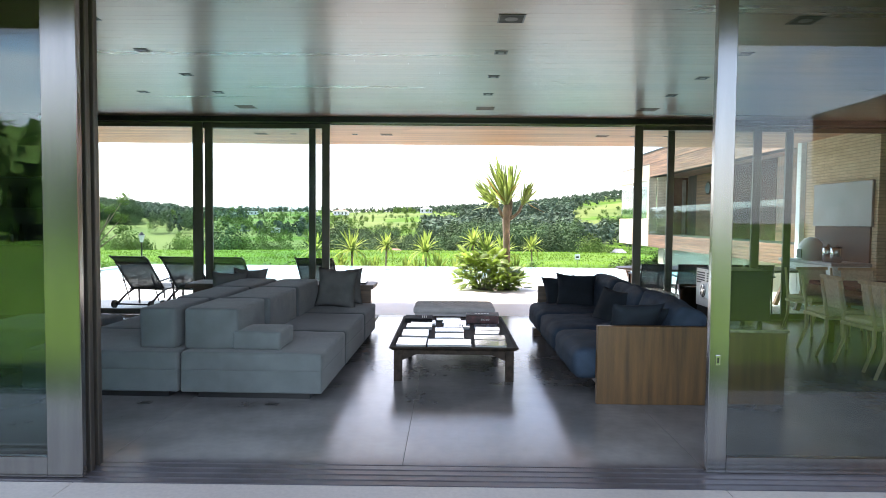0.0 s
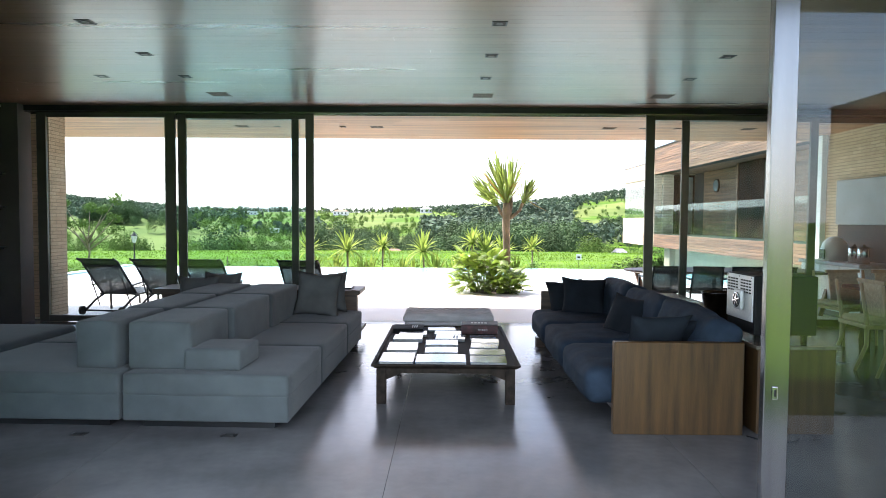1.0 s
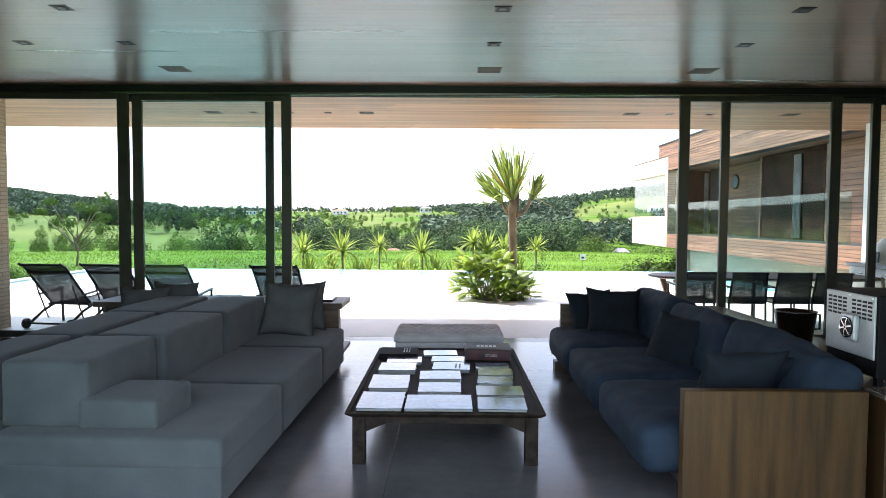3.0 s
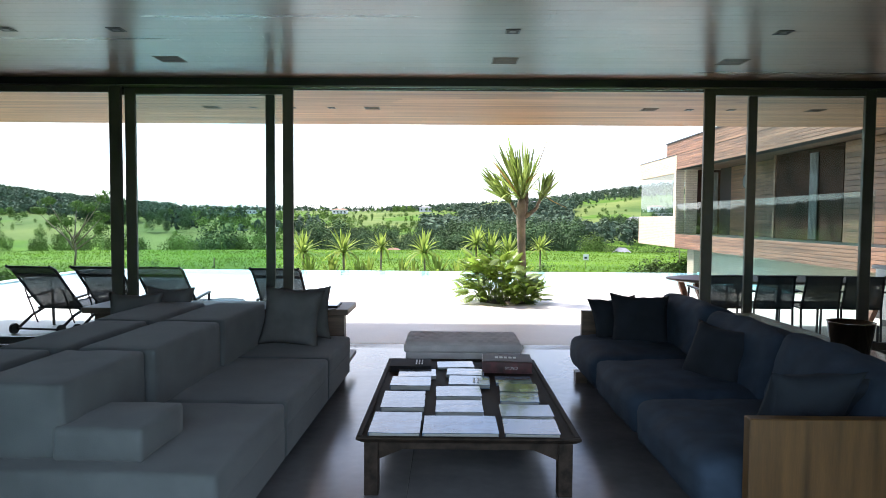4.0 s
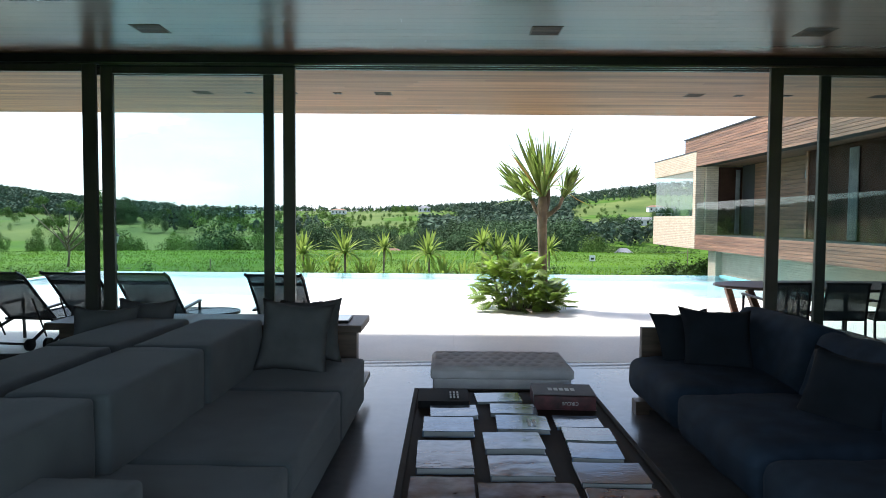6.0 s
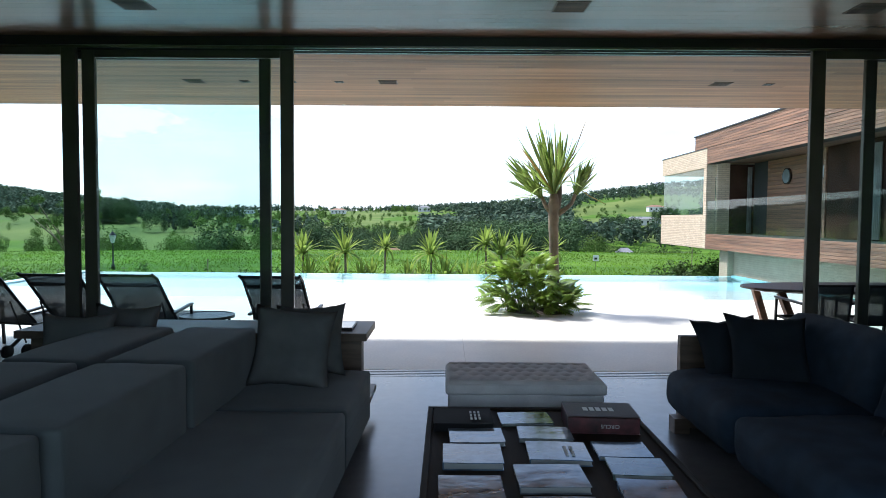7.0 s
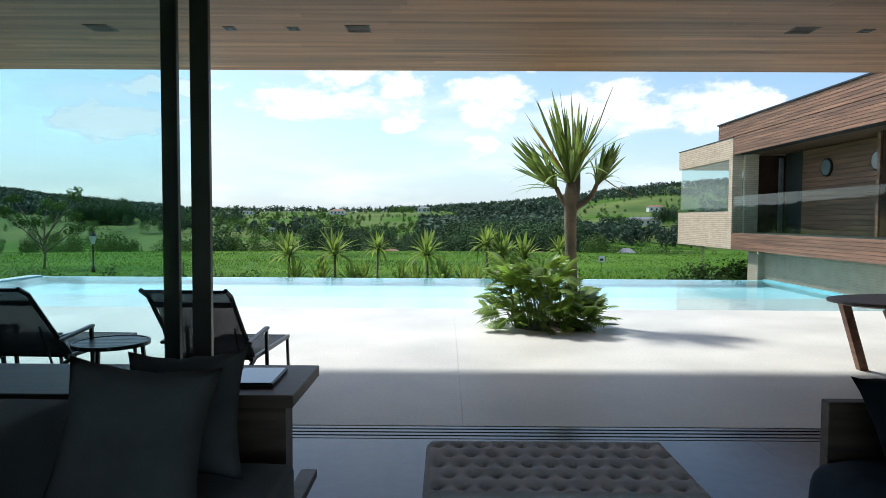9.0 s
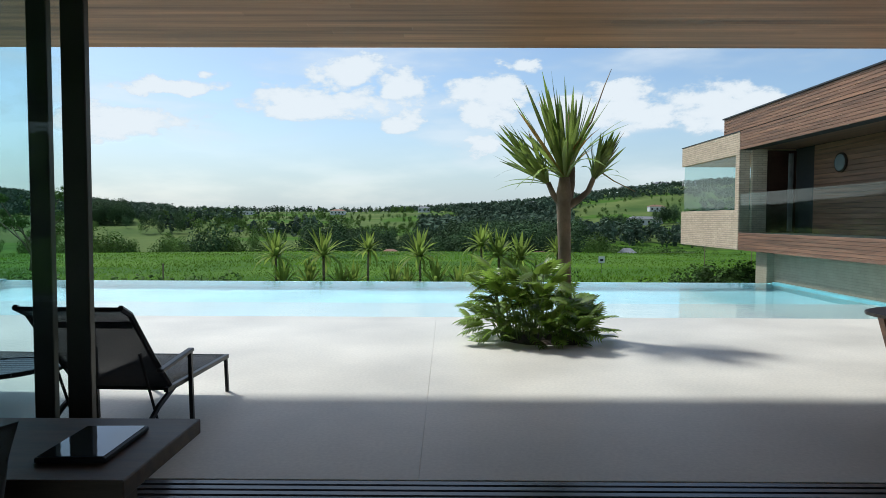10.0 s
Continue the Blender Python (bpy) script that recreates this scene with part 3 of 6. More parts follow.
for cx, cy, dx, dy in ((7.59, 16.3, 0, -0.05), (7.98, 21.86, -0.04, 0)):
    curtain = bmesh.new()
    folds = 6 if dy else 3
    edge = []
    for side in (0.0, 0.012):
        for k in range(8 * folds + 1):
            sway = 0.025 * math.sin(k * math.pi / 4) + side
            edge.append((cx + dx * k / 8 + (sway if dy else 0), cy + dy * k / 8 + (0 if dy else sway)))
    n = len(edge) // 2
    loop = edge[:n] + edge[n:][::-1]
    low, high = [[curtain.verts.new((x, y, z)) for x, y in loop] for z in (1.08, 2.88)]
    for k in range(len(loop)):
        m = (k + 1) % len(loop)
        curtain.faces.new((low[k], low[m], high[m], high[k]))
    bmesh.ops.recalc_face_normals(curtain, faces=curtain.faces[:])
    part("curtain", curtain, linen_grey, wing, "pale hanging curtain", True)
for yy in (20.2, 18.5):
    ring = bmesh.new()
    bmesh.ops.create_cone(ring, cap_ends=True, segments=28, radius1=0.205, radius2=0.205, depth=0.06, matrix=pose(8.07, yy, 2.53, 0, 90, 0))
    pw = part("porthole", ring, darkwood, wing, "round porthole window")
    ring = bmesh.new()
    bmesh.ops.create_cone(ring, cap_ends=True, segments=28, radius1=0.17, radius2=0.17, depth=0.01, matrix=pose(8.034, yy, 2.53, 0, 90, 0))
    part("pane", ring, porthole_glass, pw, "mirroring glass")
ys = [13.0, 14.9, 17.0, 19.0, 21.0, 21.98]
for a, b in zip(ys, ys[1:]):
    g = part("balustrade_pane", box((WX + 0.02, a + 0.008, 1.05), (WX + 0.034, b - 0.008, 1.95)), glass, wing, "clear glass balustrade pane")
    g.visible_shadow = False

pavilion = thing("corner_room", "cantilevered pale brick corner room with a wraparound window", "house", pose(0, 0, 0))
part("lower_wall", box((WX, WY1 + 0.004, 0.64), (13.0, WFAR, 1.58), 0.01), brickmat, pavilion)
part("upper_wall", box((WX, WY1 + 0.004, 2.87), (13.0, WFAR, 3.4), 0.01), brickmat, pavilion)
part("jamb", box((WX, WY1 + 0.004, 1.58), (WX + 0.25, WY1 + 0.2, 2.87)), brickmat, pavilion)
part("coping", box((WX - 0.01, WY1 + 0.004, 3.4), (13.0, WFAR + 0.02, 3.42)), black, pavilion)
part("back_wall", box((12.7, WY1 + 0.2, 1.58), (13.0, WFAR, 2.87)), white_paint, pavilion)
for lo, hi in (((WX + 0.05, WY1 + 0.2, 1.58), (WX + 0.062, WFAR - 0.08, 2.87)), ((WX + 0.06, WFAR - 0.08, 1.58), (12.7, WFAR - 0.068, 2.87))):
    g = part("window_pane", box(lo, hi), glass, pavilion, "frameless glass pane")
    g.visible_shadow = False

# ---- barbecue wall ----
structure("wall_barbecue", box((6.62, REAR1 + 0.02, 0), (7.0, 12.1, SOFFIT)), brickmat, "pale brick barbecue wall", "wall")
# White strip added for the bright lit brick edge; no post is known there.
structure("trim_barbecue", box((6.52, 12.1, 0), (6.616, 12.24, SOFFIT - 0.004), 0.004, 1), white_paint, "added white strip for the lit brick end of the barbecue wall", "post")
structure("pier_west", box((-6.1, 10.2, 0), (-5.62, 10.6, SOFFIT)), brickmat, "narrow brick pier beside the glass doors", "wall")

# ---- ground ----
def wave(x, y, s, k):
    return (np.sin(x / s + k) * np.cos(y / s * 1.3 + 2 * k) + 0.5 * np.sin((x + y) / s * 2.1 + 3 * k) + 0.3 * np.cos((x - 1.7 * y) / s * 3.3 + k)) / 1.8


def height(x, y):
    d = np.sqrt(x * x * 0.6 + np.maximum(y, 0) ** 2)
    u = x / np.maximum(np.abs(y), 30)
    ridge = 8 + 20 * np.exp(-((u + 0.75) / 0.22) ** 2) + 38 * np.exp(-((u - 0.45) / 0.33) ** 2)
    base = np.interp(d, [0, 9, 14, 24, 36, 84, 110, 160, 240, 350, 600, 900], [-0.12, -0.12, -1.6, -1.55, -1.4, -2.5, -6, -13, -13, -6, 2, 2])
    t = np.clip((d - 380) / 520, 0, 1)
    rise = ridge * t * t * (3 - 2 * t)
    far = np.clip((d - 950) / 1500, 0, 1) * 60
    rough = np.clip((d - 90) / 150, 0, 1)
    z = base + rise - far + rough * (2.5 * wave(x, y, 70, 1) + 3.5 * wave(x, y, 190, 2))
    back = np.clip((-y - 5) / 60, 0, 1) * 2.0 * wave(x, y, 40, 3)
    return np.where(y < 0, -0.12 + back, z)


gx = np.sign(np.linspace(-1, 1, 221)) * np.abs(np.linspace(-1, 1, 221)) ** 2.2 * 2400
gy = np.concatenate([-np.linspace(1, 0.02, 30) ** 2 * 900, np.linspace(0, 1, 230) ** 2.2 * 2600])
X, Y = np.meshgrid(gx, gy)
Z = height(X, Y)
nx, ny = len(gx), len(gy)
verts = np.stack([X.ravel(), Y.ravel(), Z.ravel()], 1)
idx = np.arange(nx * ny).reshape(ny, nx)
faces = np.stack([idx[:-1, :-1].ravel(), idx[:-1, 1:].ravel(), idx[1:, 1:].ravel(), idx[1:, :-1].ravel()], 1)
me = bpy.data.meshes.new("ground")
me.from_pydata(verts.tolist(), [], faces.tolist())
ground = link("ground", me, None, grass, True)
ground.data.materials.append(valley_field)
cxy = (X[:-1, :-1] + X[1:, 1:]) / 2, (Y[:-1, :-1] + Y[1:, 1:]) / 2
far_mask = (np.hypot(*cxy) > 110) & (wave(cxy[0], cxy[1], 46, 11) > -0.25)
ground.data.polygons.foreach_set("material_index", far_mask.ravel().astype(np.int32))
tagged(ground, "green meadow falling to a valley and wooded hills", "ground", kind="structure")

# ---- grey modular sofa ----
def grey_sofa():
    s = thing("modular_sofa", "large grey fabric modular sofa with back-to-back seats on a low plinth", "sofa", pose(-0.95, 5.22, 0, 0, 0, -1.3) @ pose(0.86, -5.22, 0))
    rows = [(5.22, 6.26), (6.28, 7.44), (7.46, 8.38)]
    for i, (y0, y1) in enumerate(rows):
        for j, (x0, x1) in enumerate(((-1.995, -0.85), (-3.3, -2.015))):
            c = pose((x0 + x1) / 2, (y0 + y1) / 2, 0)
            part("plinth", box((x0 + 0.1, y0 + 0.1, 0), (x1 - 0.12, y1 - 0.02, 0.07)), black, s)
            part("seat_base", cushion(x1 - x0 - 0.004, y1 - y0 - 0.004, 0.19, 0.014, 0.0, 9, 0.0008), fabric_grey, s, smooth=True).matrix_local = c @ pose(0, 0, 0.065)
            part("seat_cushion", cushion(x1 - x0, y1 - y0, 0.16, 0.026, 0.012, 13, 0.002, i + 3 * j), fabric_grey, s, smooth=True).matrix_local = c @ pose(0, 0, 0.232)
    backs = [(-2.01, -1.565, -2.385, 5.34, 6.07), (-1.97, -1.53, -2.42, 6.1, 7.06), (-1.96, -1.52, -2.46, 7.1, 8.06)]
    for i, (x0, x1, xw, y0, y1) in enumerate(backs):
        for a, b, seed in ((x0, x1, i + 9), (xw, x0 - 0.075, i + 19)):
            part("back_cushion", cushion(b - a, y1 - y0, 0.338, 0.024, 0.008, 13, 0.0025, seed), fabric_grey, s, smooth=True).matrix_local = pose((a + b) / 2, (y0 + y1) / 2, 0.388)
    part("arm_cushion", cushion(0.4, 0.42, 0.155, 0.024, 0.01, 9, 0.003, 5), fabric_grey, s, smooth=True).matrix_local = pose(-1.41, 5.53, 0.39)
    return s


grey_sofa()


def scatter(label, mat, s, m, seed):
    ob = part("scatter_cushion", pillow(s, s * 0.34, seed), mat, smooth=True)
    ob.matrix_world = m
    return tagged(ob, label, "cushion", "scatter cushions")


gl = "square charcoal linen cushion leaning on the grey sofa"
scatter(gl, fabric_pillow, 0.5, pose(-1.31, 7.88, 0.388, -18, 5, 4), 1)
scatter(gl, fabric_pillow, 0.47, pose(-1.24, 8.2, 0.388, -13, -3, -5), 2)
scatter(gl, fabric_pillow, 0.45, pose(-2.61, 7.9, 0.388, -18, 0, 6), 3)
scatter(gl, fabric_pillow, 0.46, pose(-2.45, 8.18, 0.39, -12, 0, -6), 4)

console = thing("console", "low brown wooden console at the end of the grey sofa", "console table", pose(0, 0, 0))
part("top", box((-3.4, 8.56, 0.55), (-0.92, 9.12, 0.605), 0.004, 1), brownwood, console)
part("front_panel", box((-3.3, 8.6, 0.0), (-0.96, 8.64, 0.55)), brownwood, console)
part("side_panel", box((-1.0, 8.64, 0.0), (-0.96, 8.72, 0.55)), brownwood, console)
part("shelf", box((-0.958, 8.46, 0.13), (-0.885, 8.88, 0.17), 0.003, 1), brownwood, console)

# ---- blue sofa ----
def blue_sofa():
    s = thing("blue_sofa", "dark blue linen three-seat sofa framed by oak panels", "sofa", pose(0, 0, 0))
    part("near_panel", box((1.262, 5.26, 0), (2.14, 5.32, 0.632), 0.004, 1), oak, s, "oak end panel")
    part("far_panel", box((1.22, 8.42, 0), (2.1, 8.48, 0.63), 0.004, 1), brownwood, s, "brown wooden end panel")
    part("back_panel", box((2.1, 5.32, 0.08), (2.15, 8.42, 0.62), 0.004, 1), oak, s)
    # Frame coloured black to paint in the shade under the seat.
    part("frame", box((1.32, 5.34, 0.1), (2.1, 8.4, 0.18)), black, s)
    part("foot", box((1.15, 8.3, 0), (1.25, 8.41, 0.1)), brownwood, s)
    n, y0, y1 = 3, 5.33, 8.41
    w = (y1 - y0) / n
    for k in range(n):
        y = y0 + (k + 0.5) * w
        part("seat_cushion", cushion(0.94, w - 0.035, 0.26, 0.08, 0.03, 15, 0.008, k), fabric_blue, s, smooth=True).matrix_local = pose(1.565, y, 0.17)
        part("back_cushion", cushion(0.26, w - 0.015, 0.45, 0.06, 0.028, 17, 0.011, k + 7), fabric_blue, s, smooth=True).matrix_local = pose(1.93, y, (0.34, 0.335, 0.35)[k], (2.5, 0.5, 0)[k], 16, 0)
    return s


blue_sofa()
nl = "square midnight-blue cushion on the blue sofa"
scatter(nl, fabric_navy, 0.5, pose(1.61, 7.93, 0.39, -32, 2, -8), 5)
scatter(nl, fabric_navy, 0.44, pose(1.5, 8.14, 0.385, -28, -4, 4), 6)
scatter(nl, fabric_navy, 0.45, pose(1.67, 6.77, 0.36, -26, 4, -58), 7)
scatter(nl, fabric_navy, 0.45, pose(1.6, 5.62, 0.41, 30, 0, 6), 8)
scatter(nl, fabric_navy, 0.45, pose(1.78, 5.8, 0.4, 38, 0, -10), 9)

# ---- coffee table ----
TX0, TX1, TY0, TY1, TZ = -0.465, 0.705, 5.9, 7.8, 0.32


def coffee_table():
    t = thing("coffee_table", "low dark-stained wooden coffee table and a raised rim", "coffee table", pose(0, 0, 0))
    bm = box((TX0, TY0, TZ - 0.035), (TX1, TY1, TZ - 0.012))
    for v in bm.verts:
        if v.co.z < TZ - 0.03:
            v.co.x += 0.03 if v.co.x < 0 else -0.03
            v.co.y += 0.03 if v.co.y < 6.8 else -0.03
    part("tabletop", bm, darkwood, t)
    r = 0.03
    for lo, hi in (((TX0, TY0, TZ - 0.012), (TX1, TY0 + r, TZ)), ((TX0, TY1 - r, TZ - 0.012), (TX1, TY1, TZ)), ((TX0, TY0 + r, TZ - 0.012), (TX0 + r, TY1 - r, TZ)), ((TX1 - r, TY0 + r, TZ - 0.012), (TX1, TY1 - r, TZ))):
        part("rim", box(lo, hi, 0.003, 1), darkwood, t)
    for x in (TX0 + 0.04, TX1 - 0.04 - 0.075):
        for y in (TY0 + 0.03, TY1 - 0.03 - 0.075):
            part("leg", box((x, y, 0), (x + 0.075, y + 0.075, TZ - 0.036), 0.004, 1), darkwood, t)
    for y in (TY0 + 0.045, TY1 - 0.09):
        bm = bmesh.new()
        add_box(bm, (TX0 + 0.115, y, TZ - 0.075), (TX1 - 0.115, y + 0.04, TZ - 0.036))
        part("apron", bm, darkwood, t)
        for sx, x in ((1, TX0 + 0.115), (-1, TX1 - 0.115)):
            bm = bmesh.new()
            vs = [bm.verts.new((x + sx * a, y + b, z)) for b in (0.004, 0.036) for a, z in ((0, TZ - 0.075), (0.13, TZ - 0.075), (0, TZ - 0.13))]
            for f in ((0, 1, 2), (3, 5, 4), (0, 3, 4, 1), (1, 4, 5, 2), (2, 5, 3, 0)):
                bm.faces.new([vs[k] for k in f])
            bmesh.ops.recalc_face_normals(bm, faces=bm.faces[:])
            part("bracket", bm, darkwood, t)
    return t


coffee_table()

# ---- ottoman ----
def ottoman():
    o = thing("ottoman", "button-tufted taupe velvet ottoman on slim metal legs", "ottoman", pose(0.14, 8.35, 0))
    W, D, n, m = 1.0, 0.57, 90, 50
    bm = bmesh.new()
    btn = [(-0.43 + 0.086 * i + (0.0215 if j % 2 else -0.0215), -0.21 + 0.105 * j) for i in range(11) for j in range(5)]
    g = []
    for i in range(n + 1):
        row = []
        for j in range(m + 1):
            x, y = -W / 2 + W * i / n, -D / 2 + D * j / m
            e = min(W / 2 - abs(x), D / 2 - abs(y))
            z = 0.405 - 0.03 * max(0, 1 - e / 0.035) ** 2
            dmin = min((x - a) ** 2 + (y - b) ** 2 for a, b in btn)
            z -= 0.016 * math.exp(-dmin / 0.00012) + 0.014 * math.exp(-dmin / 0.0009)
            row.append(bm.verts.new((x, y, z)))
        g.append(row)
    for i in range(n):
        for j in range(m):
            bm.faces.new((g[i][j], g[i + 1][j], g[i + 1][j + 1], g[i][j + 1]))
    part("tufted_top", bm, fabric_ott, o, smooth=True)
    part("cushion_side", cushion(W + 0.012, D + 0.012, 0.072, 0.02, 0.0, 5, 0.001), fabric_ott, o, smooth=True).matrix_local = pose(0, 0, 0.312)
    part("base", cushion(W - 0.02, D - 0.02, 0.1, 0.02, 0.0, 5, 0.001), fabric_ott, o, smooth=True).matrix_local = pose(0, 0, 0.215)
    for x in (-0.36, 0.36):
        for y in (-0.2, 0.2):
            part("leg", tube([(x, y, 0), (x, y, 0.245)], 0.009), steel, o, smooth=True)
    return o


ottoman()

# ---- ceiling fittings ----
def fitting(name, x, y, z, w, d, label, category, group, slats=0):
    f = thing(name, label, category, pose(x, y, z), group)
    r = 0.012
    for lo, hi in (((-w / 2, -d / 2, -0.005), (w / 2, -d / 2 + r, 0)), ((-w / 2, d / 2 - r, -0.005), (w / 2, d / 2, 0)), ((-w / 2, -d / 2 + r, -0.005), (-w / 2 + r, d / 2 - r, 0)), ((w / 2 - r, -d / 2 + r, -0.005), (w / 2, d / 2 - r, 0))):
        part("frame", box(lo, hi), black if not slats else brownwood, f)
    # Flat near-black plate stands for the shade inside an opening; ceiling stays uncut.
    part("recess", box((-w / 2 + r, -d / 2 + r, -0.003), (w / 2 - r, d / 2 - r, 0.0)), jointmat, f)
    for k in range(slats):
        yy = -d / 2 + r + (d - 2 * r) * (k + 0.5) / slats
        part("slat", box((-w / 2 + r, yy - 0.006, -0.006), (w / 2 - r, yy + 0.003, -0.003)), brownwood, f)
    if not slats:
        bm = bmesh.new()
        bmesh.ops.create_cone(bm, cap_ends=True, segments=16, radius1=min(w, d) * 0.25, radius2=min(w, d) * 0.2, depth=0.004, matrix=pose(0, 0, -0.005))
        part("lamp", bm, black, f, "unlit lamp")
    return f


for x in (-2.72, 0.52, 2.71):
    for y in (6.02, 7.0, 7.95):
        fitting("downlight", x, y, CEIL, 0.12, 0.12, "small square black recessed downlight, unlit", "downlight", "ceiling downlights")
    fitting("double_downlight", x, 5.04, CEIL, 0.2, 0.2, "square black recessed downlight, unlit", "downlight", "ceiling downlights")
    fitting("ceiling_speaker", x + 0.02, 8.93, CEIL, 0.25, 0.24, "square slatted ceiling grille in a wooden ceiling", "ceiling grille", "ceiling grilles", 9)
fitting("downlight", -3.63, 7.95, CEIL, 0.12, 0.12, "small square black recessed downlight, unlit", "downlight", "ceiling downlights")
for x in (-3.23, -1.04, 2.71, 4.95):
    fitting("soffit_grille", x, 11.46, SOFFIT, 0.21, 0.2, "square slatted grille in the wooden soffit", "ceiling grille", "soffit grilles", 7)
for x in (-2.66, -2.13, -1.59, 3.25, 3.82):
    fitting("soffit_downlight", x, 11.46, SOFFIT, 0.1, 0.1, "small square black soffit downlight, unlit", "downlight", "soffit downlights")
for x in (-2.33, -1.32):
    fb = thing("floor_box", "small black floor socket set in the concrete", "floor socket", pose(x, 5.16, 0), "floor sockets")
    part("cover", box((-0.05, -0.03, 0), (0.05, 0.03, 0.004), 0.001, 1), black, fb)
    part("flap", box((-0.03, -0.02, 0.004), (0.03, 0.02, 0.008), 0.001, 1), jointmat, fb)

# ---- books and the tray ----
cover_cols = [(0.13, 0.2, 0.3), (0.06, 0.085, 0.13), (0.22, 0.25, 0.29), (0.04, 0.048, 0.06), (0.09, 0.14, 0.12), (0.11, 0.13, 0.17)]
covers = [M("glossy_book_cover", c, 0.09, var=0.45, scale=6, bump=(0.01, 0.02, 0.14, 0.03, 0.02, 0.1)[k], bscale=(40, 40, 9, 20, 20, 11)[k], stretch=(1, 1.6, 1), spec=0.62) for k, c in enumerate(cover_cols)]
pages = M("book_pages", (0.3, 0.3, 0.29), 0.8, var=0.08, stretch=(1, 1, 60))
ink = M("pale_print", (0.6, 0.6, 0.58), 0.5)
black_cover = M("black_book_cover", (0.012, 0.012, 0.013), 0.75, spec=0.1, var=0.1)
red_cover = M("red_slipcase", (0.085, 0.016, 0.02), 0.4, var=0.4, scale=14)
grey_cover = M("grey_slipcase_top", (0.075, 0.068, 0.07), 0.6, spec=0.25, var=0.2, scale=8)


def book(cx, cy, w, d, h, mat, turn, label, bars=(), block=None):
    b = thing("book", label, "book", pose(cx, cy, TZ - 0.012, 0, 0, turn), "books on the coffee table")
    c = 0.0035
    part("back_cover", box((-w / 2, -d / 2, 0), (w / 2, d / 2, c)), mat, b)
    part("page_block", box((-w / 2 + 0.006, -d / 2 + 0.005, c), (w / 2 - 0.005, d / 2 - 0.005, h - c)), block or pages, b, "page block")
    part("spine", box((-w / 2 - 0.001, -d / 2, c), (-w / 2 + 0.005, d / 2, h - c), 0.001, 1), mat, b)
    bm = bmesh.new()
    n = 6
    rows = [[bm.verts.new((-w / 2 + w * i / n, -d / 2 + d * j, h + 0.004 * math.sin(2.2 * i / n + cx * 9) * (i / n))) for j in (0, 1)] for i in range(n + 1)]
    for p, q in zip(rows, rows[1:]):
        bm.faces.new((p[0], q[0], q[1], p[1]))
    r = bmesh.ops.extrude_face_region(bm, geom=bm.faces[:])
    for v in r["geom"]:
        if isinstance(v, bmesh.types.BMVert):
            v.co.z -= c
    bmesh.ops.recalc_face_normals(bm, faces=bm.faces[:])
    part("front_cover", bm, mat, b, "glossy printed cover")
    for x0, y0, x1, y1 in bars:
        part("printed_bar", box((x0 * w, y0 * d, h + 0.002), (x1 * w, y1 * d, h + 0.0045)), ink, b)
    return b


glossy = "large glossy art book lying flat on the coffee table"
spec = [(-0.27, 6.11, 0.27, 0.36, 0.03, 0, 0), (0.08, 6.08, 0.4, 0.3, 0.028, 0, 0), (0.46, 6.06, 0.29, 0.25, 0.028, 1, -2),
        (-0.26, 6.56, 0.26, 0.36, 0.032, 5, 1), (0.08, 6.43, 0.28, 0.24, 0.026, 2, 0), (0.47, 6.36, 0.3, 0.23, 0.026, 3, -1),
        (-0.24, 6.99, 0.27, 0.24, 0.035, 0, 0), (0.08, 6.75, 0.29, 0.24, 0.03, 2, 1), (0.46, 6.62, 0.24, 0.2, 0.03, 0, -4),
        (-0.21, 7.27, 0.27, 0.21, 0.024, 2, 2), (0.16, 7.05, 0.28, 0.24, 0.028, 0, -2), (0.48, 6.87, 0.25, 0.2, 0.026, 4, -3),
        (0.14, 7.32, 0.27, 0.19, 0.022, 2, -2), (0.47, 7.1, 0.25, 0.2, 0.02, 0, -1), (0.07, 7.58, 0.28, 0.2, 0.016, 4, 3)]
for k, (cx, cy, w, d, h, c, turn) in enumerate(spec):
    bars = ()
    if k == 10:
        bars = [(0.1 + 0.1 * i, -0.3, 0.15 + 0.1 * i, 0.2) for i in range(2)]
    book(cx, cy, w, d, h, covers[c], turn, glossy, bars)
book(-0.27, 7.52, 0.31, 0.27, 0.045, black_cover, 1, "thick black hardcover book on the coffee table", [(0.12 + 0.07 * i, y0, 0.155 + 0.07 * i, y0 + 0.14) for i in range(3) for y0 in (-0.3, -0.1, 0.1)], block=black_cover)
rb = book(0.46, 7.5, 0.37, 0.27, 0.085, red_cover, -3, "thick dark red slipcased book with a grey top", (), block=red_cover)
part("top_sheet", box((-0.183, -0.133, 0.0893), (0.183, 0.133, 0.0903)), grey_cover, rb, "grey printed top")
for i in range(5):
    part("title_bar", box((-0.09 + 0.034 * i, -0.03, 0.0903), (-0.066 + 0.034 * i, 0.03, 0.0916)), ink, rb)
fc = bpy.data.curves.new("title", "FONT")
fc.body, fc.size, fc.align_x, fc.align_y, fc.extrude = "CIRCUS", 0.028, "CENTER", "CENTER", 0.0006
ft = new("title_source", fc)
deps = bpy.context.evaluated_depsgraph_get()
tm = bpy.data.meshes.new_from_object(ft.evaluated_get(deps))
bpy.data.objects.remove(ft)
spine_sheet = part("front_edge", box((-0.18, -0.137, 0.008), (0.18, -0.1345, 0.082)), red_cover, rb, "dark red printed edge")
title = link("title", tm, rb, ink)
title.matrix_local = pose(0.03, -0.138, 0.042, 90, 180, 0)
tagged(title, label="pale lettered title")

